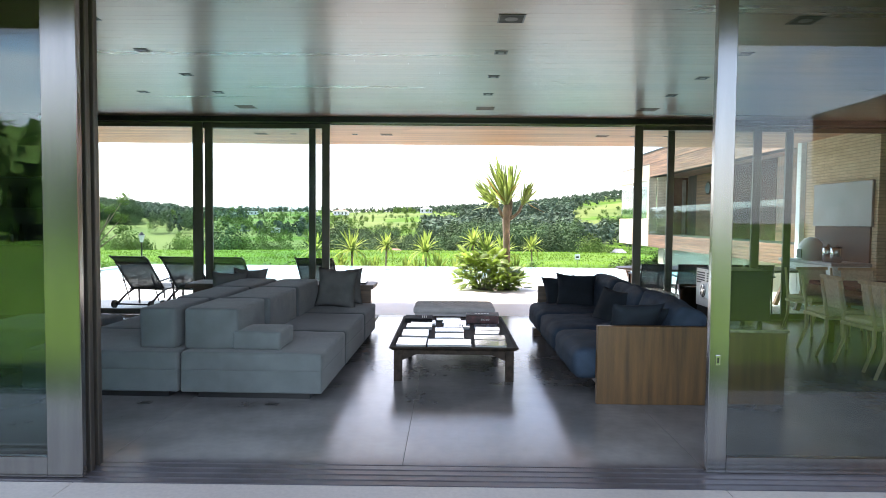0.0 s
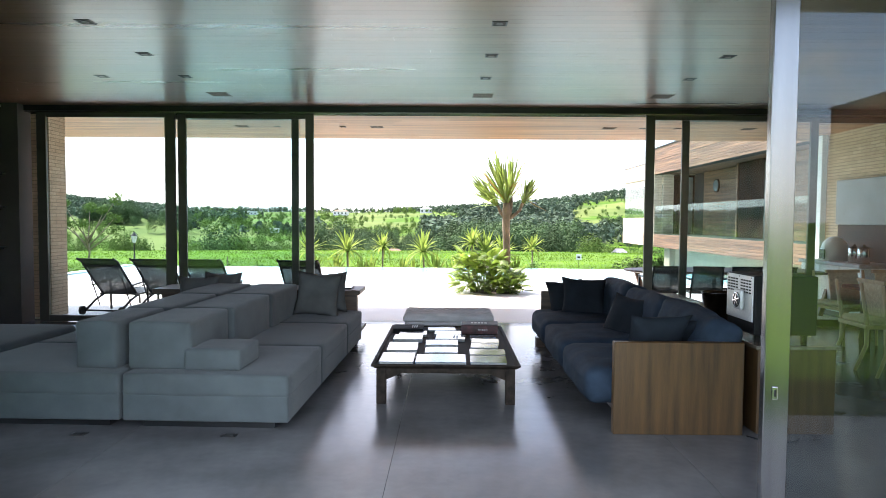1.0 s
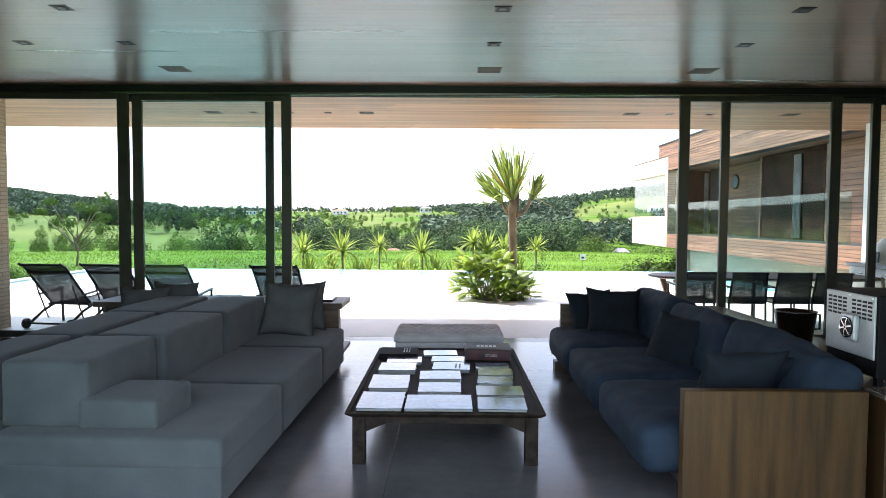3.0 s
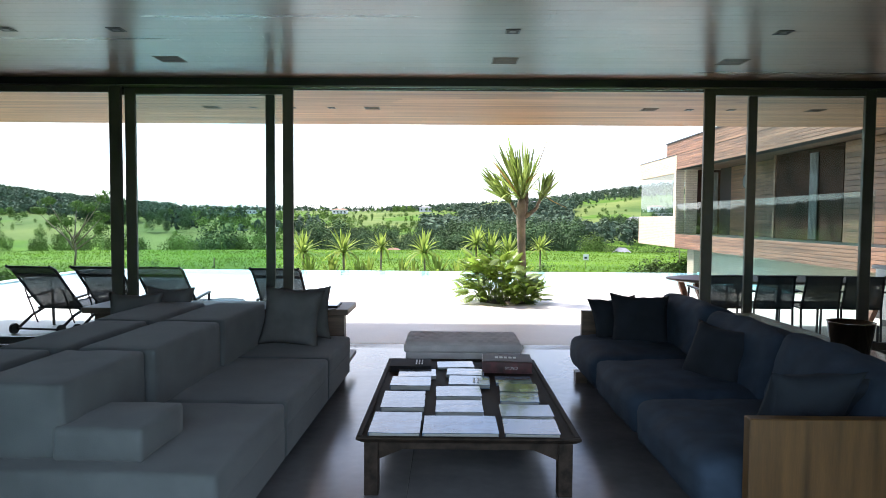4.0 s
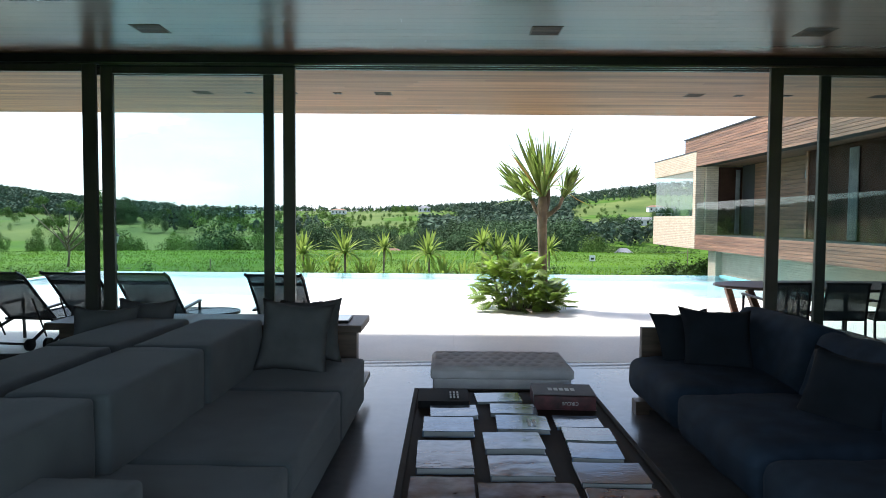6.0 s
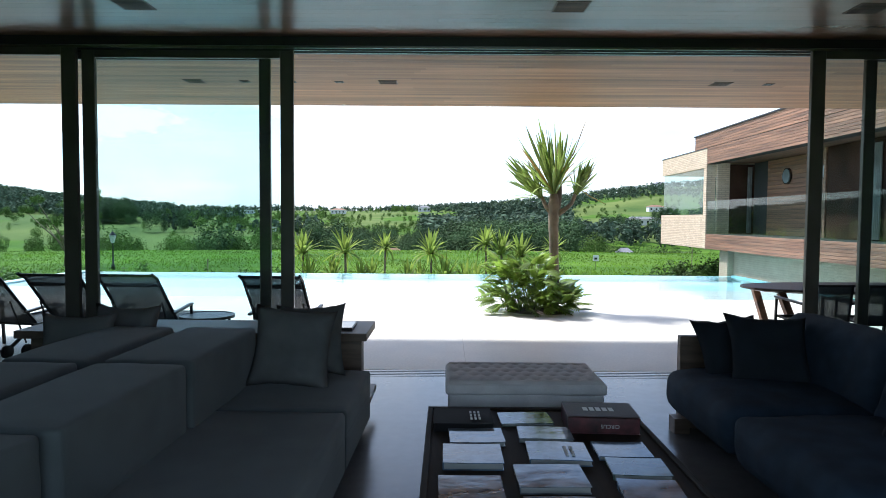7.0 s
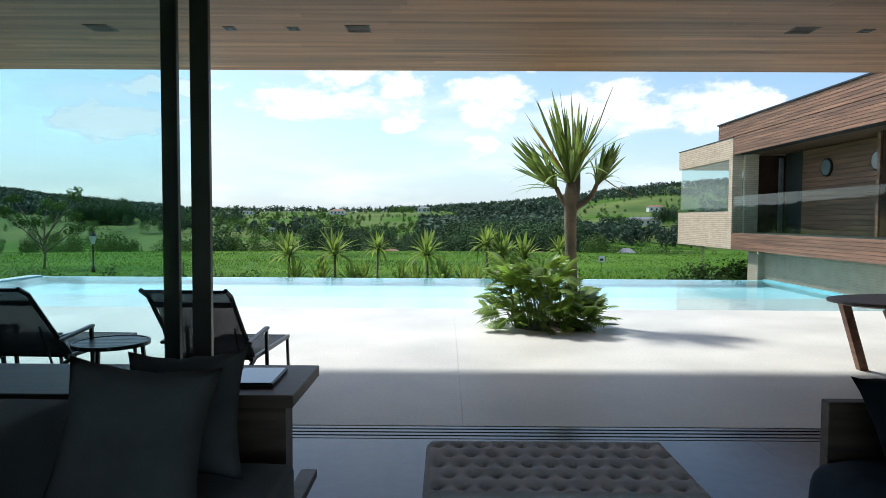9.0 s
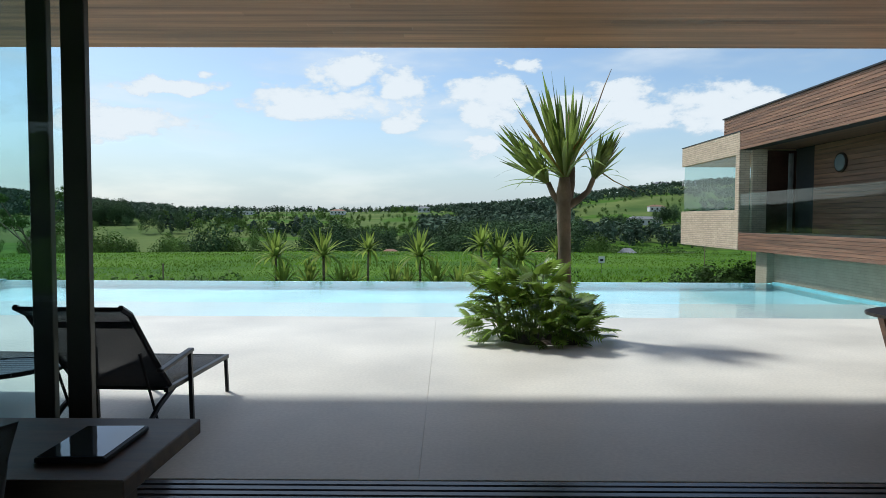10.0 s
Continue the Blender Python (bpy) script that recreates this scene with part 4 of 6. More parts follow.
tray = thing("display_tablet", "shallow framed glass display lying on the console", "frame", pose(-1.145, 8.83, 0.605, 0, 0, 1.5))
part("frame", box((-0.105, -0.15, 0), (0.105, 0.15, 0.018), 0.004, 1), black, tray)
part("panel", box((-0.097, -0.142, 0.018), (0.097, 0.142, 0.02)), M("dark_mirror_panel", (0.05, 0.06, 0.075), 0.04, var=0.3, scale=9, spec=0.8, bump=0.04, bscale=8), tray, "dark reflective panel")

# ---- sideboard behind the blue sofa ----
walnut = M("walnut_veneer", (0.092, 0.047, 0.016), 0.5, var=0.2, scale=2.5, bump=0.05, bscale=40, stretch=(7, 7, 0.5))
sb = thing("sideboard", "long low walnut sideboard behind the blue sofa", "sideboard", pose(0, 0, 0))
part("body", box((2.25, 5.3, 0.0), (2.78, 8.52, 0.585), 0.003, 1), walnut, sb)
# Top's base raised to pale grey-brown, standing for light it reflects.
part("top", box((2.23, 5.28, 0.585), (2.8, 8.54, 0.61), 0.003, 1), M("reflection_lifted_walnut", (0.2, 0.165, 0.13), 0.12, var=0.2, spec=0.9, stretch=(6, 0.6, 6)), sb, "glossy walnut top, colour lifted for reflected light")
pale_steel = M("satin_steel", (0.62, 0.62, 0.62), 0.45, metal=0.5, var=0.08)
oven_black = M("oven_black", (0.009, 0.009, 0.01), 0.5, var=0.1, spec=0.2)
oven = thing("tabletop_oven", "black tabletop oven with a slotted stainless panel and a fan", "oven", pose(0, 0, 0))
part("body", box((2.262, 5.4, 0.66), (2.7, 5.83, 1.075), 0.008, 2), oven_black, oven)
part("steel_panel", box((2.25, 5.41, 0.75), (2.261, 5.82, 1.068), 0.003, 1), pale_steel, oven, "stainless steel panel")
for x in (2.3, 2.63):
    for y in (5.45, 5.77):
        part("foot", box((x, y, 0.61), (x + 0.03, y + 0.03, 0.66)), oven_black, oven)
slot = box((0, 0, 0), (0.003, 0.031, 0.011))
slot_me = bpy.data.meshes.new("slot")
slot.to_mesh(slot_me)
slot_me.materials.append(jointmat)
for i in range(5):
    for j in range(8):
        ob = new("slot", slot_me)
        ob.parent = oven
        ob.matrix_local = pose(2.2475, 5.43 + 0.043 * j + (0.035 if j > 3 else 0), 0.945 + 0.021 * i)
for y in (5.425, 5.61, 5.8):
    part("screw", box((2.246, y - 0.006, 1.053), (2.2505, y + 0.006, 1.063), 0.002, 1), steel, oven)
fan = part("fan_cover", box((2.215, 5.515, 0.82), (2.2495, 5.645, 0.965), 0.018, 3), pale_steel, oven, "square steel fan cover")
bm = bmesh.new()
bmesh.ops.create_cone(bm, cap_ends=True, segments=28, radius1=0.056, radius2=0.056, depth=0.004, matrix=pose(2.2135, 5.58, 0.892, 0, 90, 0))
part("fan_opening", bm, oven_black, fan, "black fan opening")
for k in range(3):
    part("fan_blade", box((2.2075, -0.004, -0.052), (2.211, 0.004, 0.052), 0, 1, pose(0, 5.58, 0.892, 60 * k + 15, 0, 0)), steel, fan)
bm = bmesh.new()
add_tube(bm, [(2.211, 5.58 + 0.05 * math.cos(t * math.pi / 12), 0.892 + 0.05 * math.sin(t * math.pi / 12)) for t in range(25)], 0.003, 5)
part("fan_ring", bm, steel, fan)


def lathe(profile, n=28):
    bm = bmesh.new()
    rings = [[bm.verts.new((r * math.cos(2 * math.pi * k / n), r * math.sin(2 * math.pi * k / n), z)) for k in range(n)] for r, z in profile]
    for p, q in zip(rings, rings[1:]):
        for k in range(n):
            bm.faces.new((p[k], p[(k + 1) % n], q[(k + 1) % n], q[k]))
    bm.faces.new(rings[0][::-1])
    bm.faces.new(rings[-1])
    return bm


bucket = thing("ice_bucket", "polished steel ice bucket on the sideboard", "ice bucket", pose(2.5, 6.6, 0.61))
part("pail", lathe([(0.1, 0), (0.13, 0.22), (0.135, 0.225), (0.125, 0.225), (0.095, 0.02)]), M("dark_chrome", (0.16, 0.16, 0.16), 0.12, metal=1.0, var=0.05, bump=0.0), bucket, smooth=True)
part("handle", tube([(0.13, 0.0, 0.2), (0.165, 0, 0.2), (0.165, 0, 0.1), (0.12, 0, 0.1)], 0.008), black, bucket, smooth=True)

cable = part("power_cable", tube([(2.16, 5.24, 0.006), (2.22, 5.16, 0.006), (2.3, 5.2, 0.006), (2.38, 5.12, 0.006), (2.46, 5.16, 0.006), (2.5, 5.2, 0.02)], 0.006), black, smooth=True)
tagged(cable, "loose black power cable lying on the concrete floor", "cable")

# ---- pouf ----
pf = part("pouf", cushion(1.1, 1.1, 0.38, 0.05, 0.02, 9, 0.003, 33), fabric_grey, smooth=True)
pf.matrix_world = pose(-4.13, 6.78, 0)
tagged(pf, "square grey fabric pouf on the concrete floor", "pouf")

# ---- bar shelves ----
for i, z in enumerate((1.05, 1.6, 2.05)):
    sh = thing("glass_shelf", "thin dark shelf holding bottles and glasses", "shelf", pose(-6.6, 9.5, z), "bar shelves")
    part("board", box((-0.75, -0.12, -0.012), (0.75, 0.12, 0.0)), black, sh)
    part("bracket", box((-0.7, 0.05, -0.04), (-0.68, 0.12, -0.012)), black, sh)
    part("bracket", box((0.68, 0.05, -0.04), (0.7, 0.12, -0.012)), black, sh)
bottle_mat = glass_mat("green_bottle_glass", (0.2, 0.24, 0.16))
for i in range(10):
    z = (1.05, 1.6)[i % 2]
    bt = part("bottle", lathe([(0.036, 0), (0.038, 0.02), (0.038, 0.18), (0.014, 0.24), (0.013, 0.3), (0.016, 0.305)], 16), bottle_mat if i % 3 else glass, smooth=True)
    bt.matrix_world = pose(-6.05 - 0.13 * (i // 2) - 0.03 * (i % 2), 9.49, z)
    tagged(bt, "glass bottle standing on the bar shelf", "bottle", "bar bottles")
spot = thing("spotlight", "tiny white spotlight under the ceiling by the bar wall", "spotlight", pose(-5.85, 9.5, CEIL))
part("stem", tube([(0, 0, 0), (0, 0, -0.05)], 0.008), white_paint, spot, smooth=True)
part("head", tube([(0, 0.02, -0.05), (0, -0.05, -0.08)], 0.02), white_paint, spot, smooth=True)

# ---- dining furniture indoors ----
cane = M("woven_cane", (0.5, 0.43, 0.3), 0.7, var=0.12, scale=30, bump=0.4, bscale=200)
pale_wood = M("pale_bleached_wood", (0.42, 0.33, 0.2), 0.5, var=0.15, stretch=(6, 6, 0.8))


def dining_chair():
    c = thing("dining_chair", "pale wooden dining chair with a woven cane back", "chair", pose(0, 0, 0), "chairs round the dining table")
    for x, y in ((-0.22, -0.22), (-0.22, 0.22)):
        part("back_leg", tube([(x - 0.1, y, 0), (x, y, 0.25), (x, y, 0.46), (x - 0.07, y, 0.86)], [0.016, 0.02, 0.022, 0.016]), pale_wood, c, smooth=True)
    for y in (-0.22, 0.22):
        part("front_leg", tube([(0.24, y, 0), (0.22, y, 0.45)], [0.014, 0.021]), pale_wood, c, smooth=True)
    part("seat_frame", box((-0.25, -0.25, 0.41), (0.25, 0.25, 0.45), 0.01), pale_wood, c)
    part("seat", cushion(0.46, 0.46, 0.06, 0.025, 0.01, 5, 0.001), cane, c, "beige seat pad", True).matrix_local = pose(0, 0, 0.445)
    part("backrest", box((-0.012, -0.2, -0.17), (0.012, 0.2, 0.17), 0.006, 1, pose(-0.035, 0, 0.68, 0, -10, 0)), cane, c, "woven cane back panel")
    part("top_rail", box((-0.015, -0.235, -0.02), (0.015, 0.235, 0.02), 0.008, 2, pose(-0.068, 0, 0.86, 0, -10, 0)), pale_wood, c)
    return c


dc = dining_chair()
dc.matrix_world = pose(4.47, 6.72, 0, 0, 0, 4)
for x, y, r in ((4.47, 7.45, -3), (4.95, 8.75, -80), (5.5, 8.7, -95), (4.4, 5.95, 2), (6.35, 6.7, 180), (6.35, 7.5, 178)):
    copy_thing(dc, pose(x, y, 0, 0, 0, r))
dt = thing("dining_table", "long dark wooden dining table", "dining table", pose(0, 0, 0))
part("tabletop", box((4.62, 5.6, 0.71), (5.95, 8.3, 0.75), 0.006, 1), darkwood, dt)
for x in (4.75, 5.74):
    for y in (5.75, 8.08):
        part("leg", box((x, y, 0), (x + 0.08, y + 0.08, 0.71), 0.004, 1), darkwood, dt)

# ---- barbecue ----
bq = thing("barbecue_counter", "grey stone barbecue counter with white cabinet doors and a hood", "barbecue", pose(0, 0, 0))
stone = M("grey_stone", (0.3, 0.3, 0.31), 0.45, var=0.1)
part("counter_top", box((5.98, REAR1 + 0.1, 0.8), (6.618, 11.75, 0.85), 0.004, 1), stone, bq)
part("plinth", box((6.1, REAR1 + 0.12, 0), (6.6, 11.7, 0.1)), black, bq)
for k in range(3):
    y = REAR1 + 0.12 + 0.525 * k
    dcab = part("cabinet_door", box((6.03, y + 0.004, 0.1), (6.6, y + 0.52, 0.798), 0.004, 1), white_paint, bq, "white cabinet door")
    part("handle", box((6.02, y + 0.2, 0.7), (6.029, y + 0.32, 0.715)), steel, dcab)
# Thin dark panel on the wall face; no niche is cut.
part("niche", box((6.59, REAR1 + 0.15, 0.852), (6.618, 11.7, 1.42)), M("dark_niche_stone", (0.05, 0.035, 0.03), 0.7), bq, "flat dark panel standing for the niche")
part("hood", box((6.575, REAR1 + 0.1, 1.422), (6.618, 11.75, 2.15), 0.006, 1), stone, bq, "grey hood")
pz = thing("pizza_oven", "small white domed oven on the barbecue counter", "oven", pose(6.25, 11.2, 0.85))
part("dome", lathe([(0.2, 0), (0.2, 0.16), (0.17, 0.28), (0.1, 0.36), (0.02, 0.385)], 24), white_paint, pz, smooth=True)
part("mouth", box((-0.205, -0.08, 0.03), (-0.19, 0.08, 0.18), 0.01, 2), black, pz)
for k in range(2):
    cn = thing("canister", "steel canister with a lid on the barbecue counter", "canister", pose(6.2, 10.4 + 0.22 * k, 0.85), "canisters")
    part("body", lathe([(0.08, 0), (0.08, 0.22), (0.075, 0.225)], 20), steel, cn, smooth=True)
    part("lid", lathe([(0.083, 0.226), (0.083, 0.24), (0.02, 0.255), (0.02, 0.28)], 20), black, cn, smooth=True)

# ---- loungers ----
def lounger():
    c = thing("sun_lounger", "black metal sun lounger with a raised mesh back", "sun lounger", pose(0, 0, 0), "loungers on the deck")
    w = 0.29
    H, S = 0.85, 0.275
    for s in (-1, 1):
        part("back_rail", tube([(s * w, 0.0, H), (s * w, 0.1, H - 0.05), (s * w, 0.34, 0.52), (s * w, 0.55, S + 0.02)], 0.017, 6), black, c)
        part("side_rail", tube([(s * w, 0.5, S), (s * w, 1.5, S)], 0.02, 4), black, c)
        part("foot_leg", tube([(s * w, 1.47, S), (s * w, 1.5, 0.0)], 0.016, 4), black, c)
        part("rear_leg", tube([(s * w, 0.62, S), (s * w, 0.4, 0.2), (s * w, 0.16, 0.06)], 0.018, 6), black, c)
        part("mid_leg", tube([(s * (w + 0.03), 0.78, 0.455), (s * (w + 0.03), 0.8, 0.0)], 0.017, 4), black, c)
        part("armrest", box((-0.022, -0.3, -0.012), (0.022, 0.14, 0.012), 0.006, 1, pose(s * (w + 0.03), 0.66, 0.455, 6, 0, 0)), alu, c)
        part("strut", tube([(s * (w - 0.03), 0.25, 0.55), (s * (w - 0.03), 0.45, 0.1)], 0.009, 6), black, c)
        bm = bmesh.new()
        bmesh.ops.create_cone(bm, cap_ends=True, segments=20, radius1=0.065, radius2=0.065, depth=0.035, matrix=pose(s * (w + 0.03), 0.14, 0.065, 0, 90, 0))
        part("wheel", bm, black, c)
    for y, z in ((0.01, H - 0.01), (0.55, S), (1.5, S), (0.16, 0.065)):
        part("cross_bar", tube([(-w, y, z), (w, y, z)], 0.014, 6), black, c)
    for nm, pts in (("back_sling", [(0.02, H - 0.02), (0.1, H - 0.06), (0.22, 0.69), (0.34, 0.51), (0.56, S)]), ("seat_sling", [(0.56, S + 0.008), (1.0, S - 0.01), (1.49, S + 0.008)])):
        bm = bmesh.new()
        rows = [[bm.verts.new((s * (w - 0.012), y, z)) for s in (-1, -0.5, 0, 0.5, 1)] for y, z in pts]
        for p, q in zip(rows, rows[1:]):
            for k in range(4):
                bm.faces.new((p[k], p[k + 1], q[k + 1], q[k]))
        r = bmesh.ops.extrude_face_region(bm, geom=bm.faces[:])
        for v in r["geom"]:
            if isinstance(v, bmesh.types.BMVert):
                v.co.z -= 0.006
        bmesh.ops.recalc_face_normals(bm, faces=bm.faces[:])
        part(nm, bm, sling_see, c, "taut see-through black mesh", True)
    part("head_band", box((-w + 0.014, -0.008, -0.025), (w - 0.014, 0.004, 0.025), 0.003, 1, pose(0, 0.145, 0.735, 43, 0, 0)), sling, c)
    return c


sling_see = bpy.data.materials.new("see_through_mesh")
sling_see.use_nodes = True
_n, _l = sling_see.node_tree.nodes, sling_see.node_tree.links
_p, _t, _m = _n["Principled BSDF"], _n.new("ShaderNodeBsdfTransparent"), _n.new("ShaderNodeMixShader")
_tc, _w = _n.new("ShaderNodeTexCoord"), _n.new("ShaderNodeTexChecker")
_p.inputs["Base Color"].default_value, _p.inputs["Roughness"].default_value = (0.05, 0.052, 0.055, 1), 0.7
_w.inputs["Scale"].default_value = 420
_w.inputs["Color1"].default_value, _w.inputs["Color2"].default_value = (0.97, 0.97, 0.97, 1), (0.62, 0.62, 0.62, 1)
_l.new(_tc.outputs["Object"], _w.inputs[0])
_l.new(_w.outputs["Color"], _m.inputs[0])
_l.new(_t.outputs[0], _m.inputs[1])
_l.new(_p.outputs[0], _m.inputs[2])
_l.new(_m.outputs[0], _n["Material Output"].inputs[0])
lg = lounger()
lg.matrix_world = pose(-2.06, 10.24, 0, 0, 0, -2)
for x, r in ((-3.5, -3), (-4.25, -6), (-5.04, -8)):
    copy_thing(lg, pose(x, 10.3, 0, 0, 0, r))
slat_grey = M("weathered_slats", (0.16, 0.17, 0.175), 0.35, var=0.2, scale=5, stretch=(1, 6, 6))
st = thing("side_table", "low round slatted side table between the loungers", "side table", pose(-2.93, 10.97, 0))
for k in range(9):
    y = -0.24 + 0.06 * k
    hw = math.sqrt(max(0.0, 0.27 ** 2 - y * y))
    part("slat", box((-hw, y - 0.027, 0.345), (hw, y + 0.025, 0.36), 0.003, 1), slat_grey, st)
bm = bmesh.new()
n = 32
rg = [[(r * math.cos(2 * math.pi * k / n), r * math.sin(2 * math.pi * k / n), z) for k in range(n)] for r, z in ((0.285, 0.335), (0.285, 0.365), (0.27, 0.365), (0.27, 0.335))]
rv = [[bm.verts.new(p) for p in q] for q in rg]
for a in range(4):
    for k in range(n):
        bm.faces.new((rv[a][k], rv[a][(k + 1) % n], rv[(a + 1) % 4][(k + 1) % n], rv[(a + 1) % 4][k]))
part("ring", bm, black, st)
for k in range(3):
    a = 2.1 * k + 0.4
    part("leg", tube([(0.22 * math.cos(a), 0.22 * math.sin(a), 0.34), (0.25 * math.cos(a), 0.25 * math.sin(a), 0)], 0.018, 4), black, st)

# ---- outdoor dining ----
ot = thing("outdoor_table", "long oval brown wooden outdoor table with slanted legs", "dining table", pose(4.7, 11.35, 0))
bm = bmesh.new()
n = 48
rv = [[bm.verts.new((a * math.copysign(abs(math.cos(t)) ** 0.8, math.cos(t)), b * math.copysign(abs(math.sin(t)) ** 0.8, math.sin(t)), z)) for t in [2 * math.pi * k / n for k in range(n)]] for a, b, z in ((1.62, 0.48, 0.635), (1.72, 0.54, 0.655), (1.72, 0.54, 0.677), (1.7, 0.52, 0.682))]
for p, q in zip(rv, rv[1:]):
    for k in range(n):
        bm.faces.new((p[k], p[(k + 1) % n], q[(k + 1) % n], q[k]))
bm.faces.new(rv[0][::-1])
bm.faces.new(rv[-1])
part("tabletop", bm, brownwood, ot)
for sx in (-1, 1):
    for sy in (-1, 1):
        part("leg", tube([(sx * 1.45, sy * 0.3, 0.64), (sx * 1.22, sy * 0.36, 0)], 0.05, 4), cedar, ot)


def patio_chair():
    c = thing("patio_chair", "black metal patio chair with a mesh seat and arms", "chair", pose(0, 0, 0), "chairs at the outdoor table")
    w = 0.225
    for s in (-1, 1):
        part("back_post", tube([(s * (w - 0.02), -0.28, 0.8), (s * w, -0.2, 0.42), (s * w, -0.22, 0.0)], 0.014, 6), black, c)
        part("front_leg", tube([(s * (w + 0.02), 0.24, 0.0), (s * (w + 0.02), 0.22, 0.62)], 0.014, 4), black, c)
        part("armrest", box((-0.02, -0.24, -0.01), (0.02, 0.24, 0.01), 0.004, 1, pose(s * (w + 0.02), 0.0, 0.63, 2, 0, 0)), black, c)
        part("seat_rail", tube([(s * w, -0.2, 0.42), (s * w, 0.23, 0.44)], 0.013, 4), black, c)
    for y, z in ((-0.28, 0.8), (-0.2, 0.42), (0.23, 0.44)):
        part("cross_bar", tube([(-w, y, z), (w, y, z)], 0.013, 6), black, c)
    part("backrest", box((-w + 0.01, -0.003, -0.19), (w - 0.01, 0.003, 0.19), 0, 1, pose(0, -0.243, 0.61, 12, 0, 0)), sling_see, c, "black mesh back")
    part("seat", box((-w + 0.01, -0.2, 0.425), (w - 0.01, 0.23, 0.432)), sling_see, c, "black mesh seat")
    return c


pc = patio_chair()
pc.matrix_world = pose(3.28, 10.49, 0, 0, 0, 3)
for x, y, r in ((3.88, 10.48, -2), (4.42, 10.49, 2), (4.92, 10.47, -4)):
    copy_thing(pc, pose(x, y, 0, 0, 0, r))

# ---- plants ----
def leaf_mat(name, col, glow, rough=0.45, spread=0.3, island=True):
    m = bpy.data.materials.new(name)
    m.use_nodes = True
    n, l = m.node_tree.nodes, m.node_tree.links
    p, t, mix = n["Principled BSDF"], n.new("ShaderNodeBsdfTranslucent"), n.new("ShaderNodeMixShader")
    hsv, mr, tc, ns = n.new("ShaderNodeHueSaturation"), n.new("ShaderNodeMapRange"), n.new("ShaderNodeTexCoord"), n.new("ShaderNodeTexNoise")
    src = n.new("ShaderNodeNewGeometry").outputs["Random Per Island"] if island else n.new("ShaderNodeObjectInfo").outputs["Random"]
    mr.inputs["To Min"].default_value, mr.inputs["To Max"].default_value = 1 - spread, 1 + spread
    l.new(src, mr.inputs["Value"])
    tone, tr, tm = n.new("ShaderNodeTexNoise"), n.new("ShaderNodeMapRange"), n.new("ShaderNodeMath")
    tone.inputs["Scale"].default_value, tone.inputs["Detail"].default_value = 0.11 if island else 2.0, 1
    for k, v in zip(("From Min", "From Max", "To Min", "To Max"), (0.32, 0.68, 0.55, 1.45)):
        tr.inputs[k].default_value = v
    tm.operation = "MULTIPLY"
    l.new(tc.outputs["Object"], tone.inputs["Vector"])
    l.new(tone.outputs[0], tr.inputs["Value"])
    l.new(tr.outputs[0], tm.inputs[0])
    l.new(mr.outputs[0], tm.inputs[1])
    l.new(tm.outputs[0], hsv.inputs["Value"])
    hr = n.new("ShaderNodeMapRange")
    hr.inputs["To Min"].default_value, hr.inputs["To Max"].default_value = 0.485, 0.515
    ns.inputs["Scale"].default_value = 0.06 if island else 4.0
    l.new(tc.outputs["Object"], ns.inputs["Vector"])
    l.new(ns.outputs[0], hr.inputs["Value"])
    l.new(hr.outputs[0], hsv.inputs["Hue"])
    hsv.inputs["Color"].default_value = (*col, 1)
    l.new(hsv.outputs[0], p.inputs["Base Color"])
    l.new(hsv.outputs[0], t.inputs[0])
    p.inputs["Roughness"].default_value = rough
    p.inputs["Specular IOR Level"].default_value = 0.08 if island else 0.5
    mix.inputs[0].default_value = glow
    l.new(p.outputs[0], mix.inputs[1])
    l.new(t.outputs[0], mix.inputs[2])
    l.new(mix.outputs[0], n["Material Output"].inputs[0])
    return m


blade_green = leaf_mat("dracaena_leaf", (0.22, 0.3, 0.06), 0.5, 0.4, 0.4, False)
blade_dry = leaf_mat("dry_leaf", (0.3, 0.19, 0.05), 0.3, 0.6, 0.3, False)
phil_green = leaf_mat("philodendron_leaf", (0.2, 0.3, 0.045), 0.45, 0.4, 0.4, False)
stem_green = M("green_stem", (0.2, 0.28, 0.08), 0.5)
trunk_bark = M("grey_brown_bark", (0.24, 0.185, 0.125), 0.85, var=0.3, scale=4, bump=0.6, bscale=50, stretch=(1, 1, 0.7))
# Haze put into base colour: forest slightly lifted, hill woods paler and bluer.
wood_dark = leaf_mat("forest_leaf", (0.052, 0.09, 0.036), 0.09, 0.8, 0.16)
hazy_wood = leaf_mat("hazed_hill_leaf", (0.066, 0.1, 0.062), 0.1, 0.8, 0.16)
wood_light = leaf_mat("field_tree_leaf", (0.085, 0.145, 0.032), 0.22, 0.8, 0.16)
shrub_leaf = leaf_mat("shrub_leaf", (0.06, 0.11, 0.025), 0.25, 0.6, 0.5)
yucca_leaf = leaf_mat("yucca_leaf", (0.27, 0.36, 0.07), 0.5, 0.5, 0.4)
grass_leaf = leaf_mat("grass_blade", (0.125, 0.225, 0.024), 0.4, 0.9, 0.25)
soil = M("dark_soil", (0.07, 0.05, 0.035), 0.95, var=0.3, scale=12, bump=0.8, bscale=40)


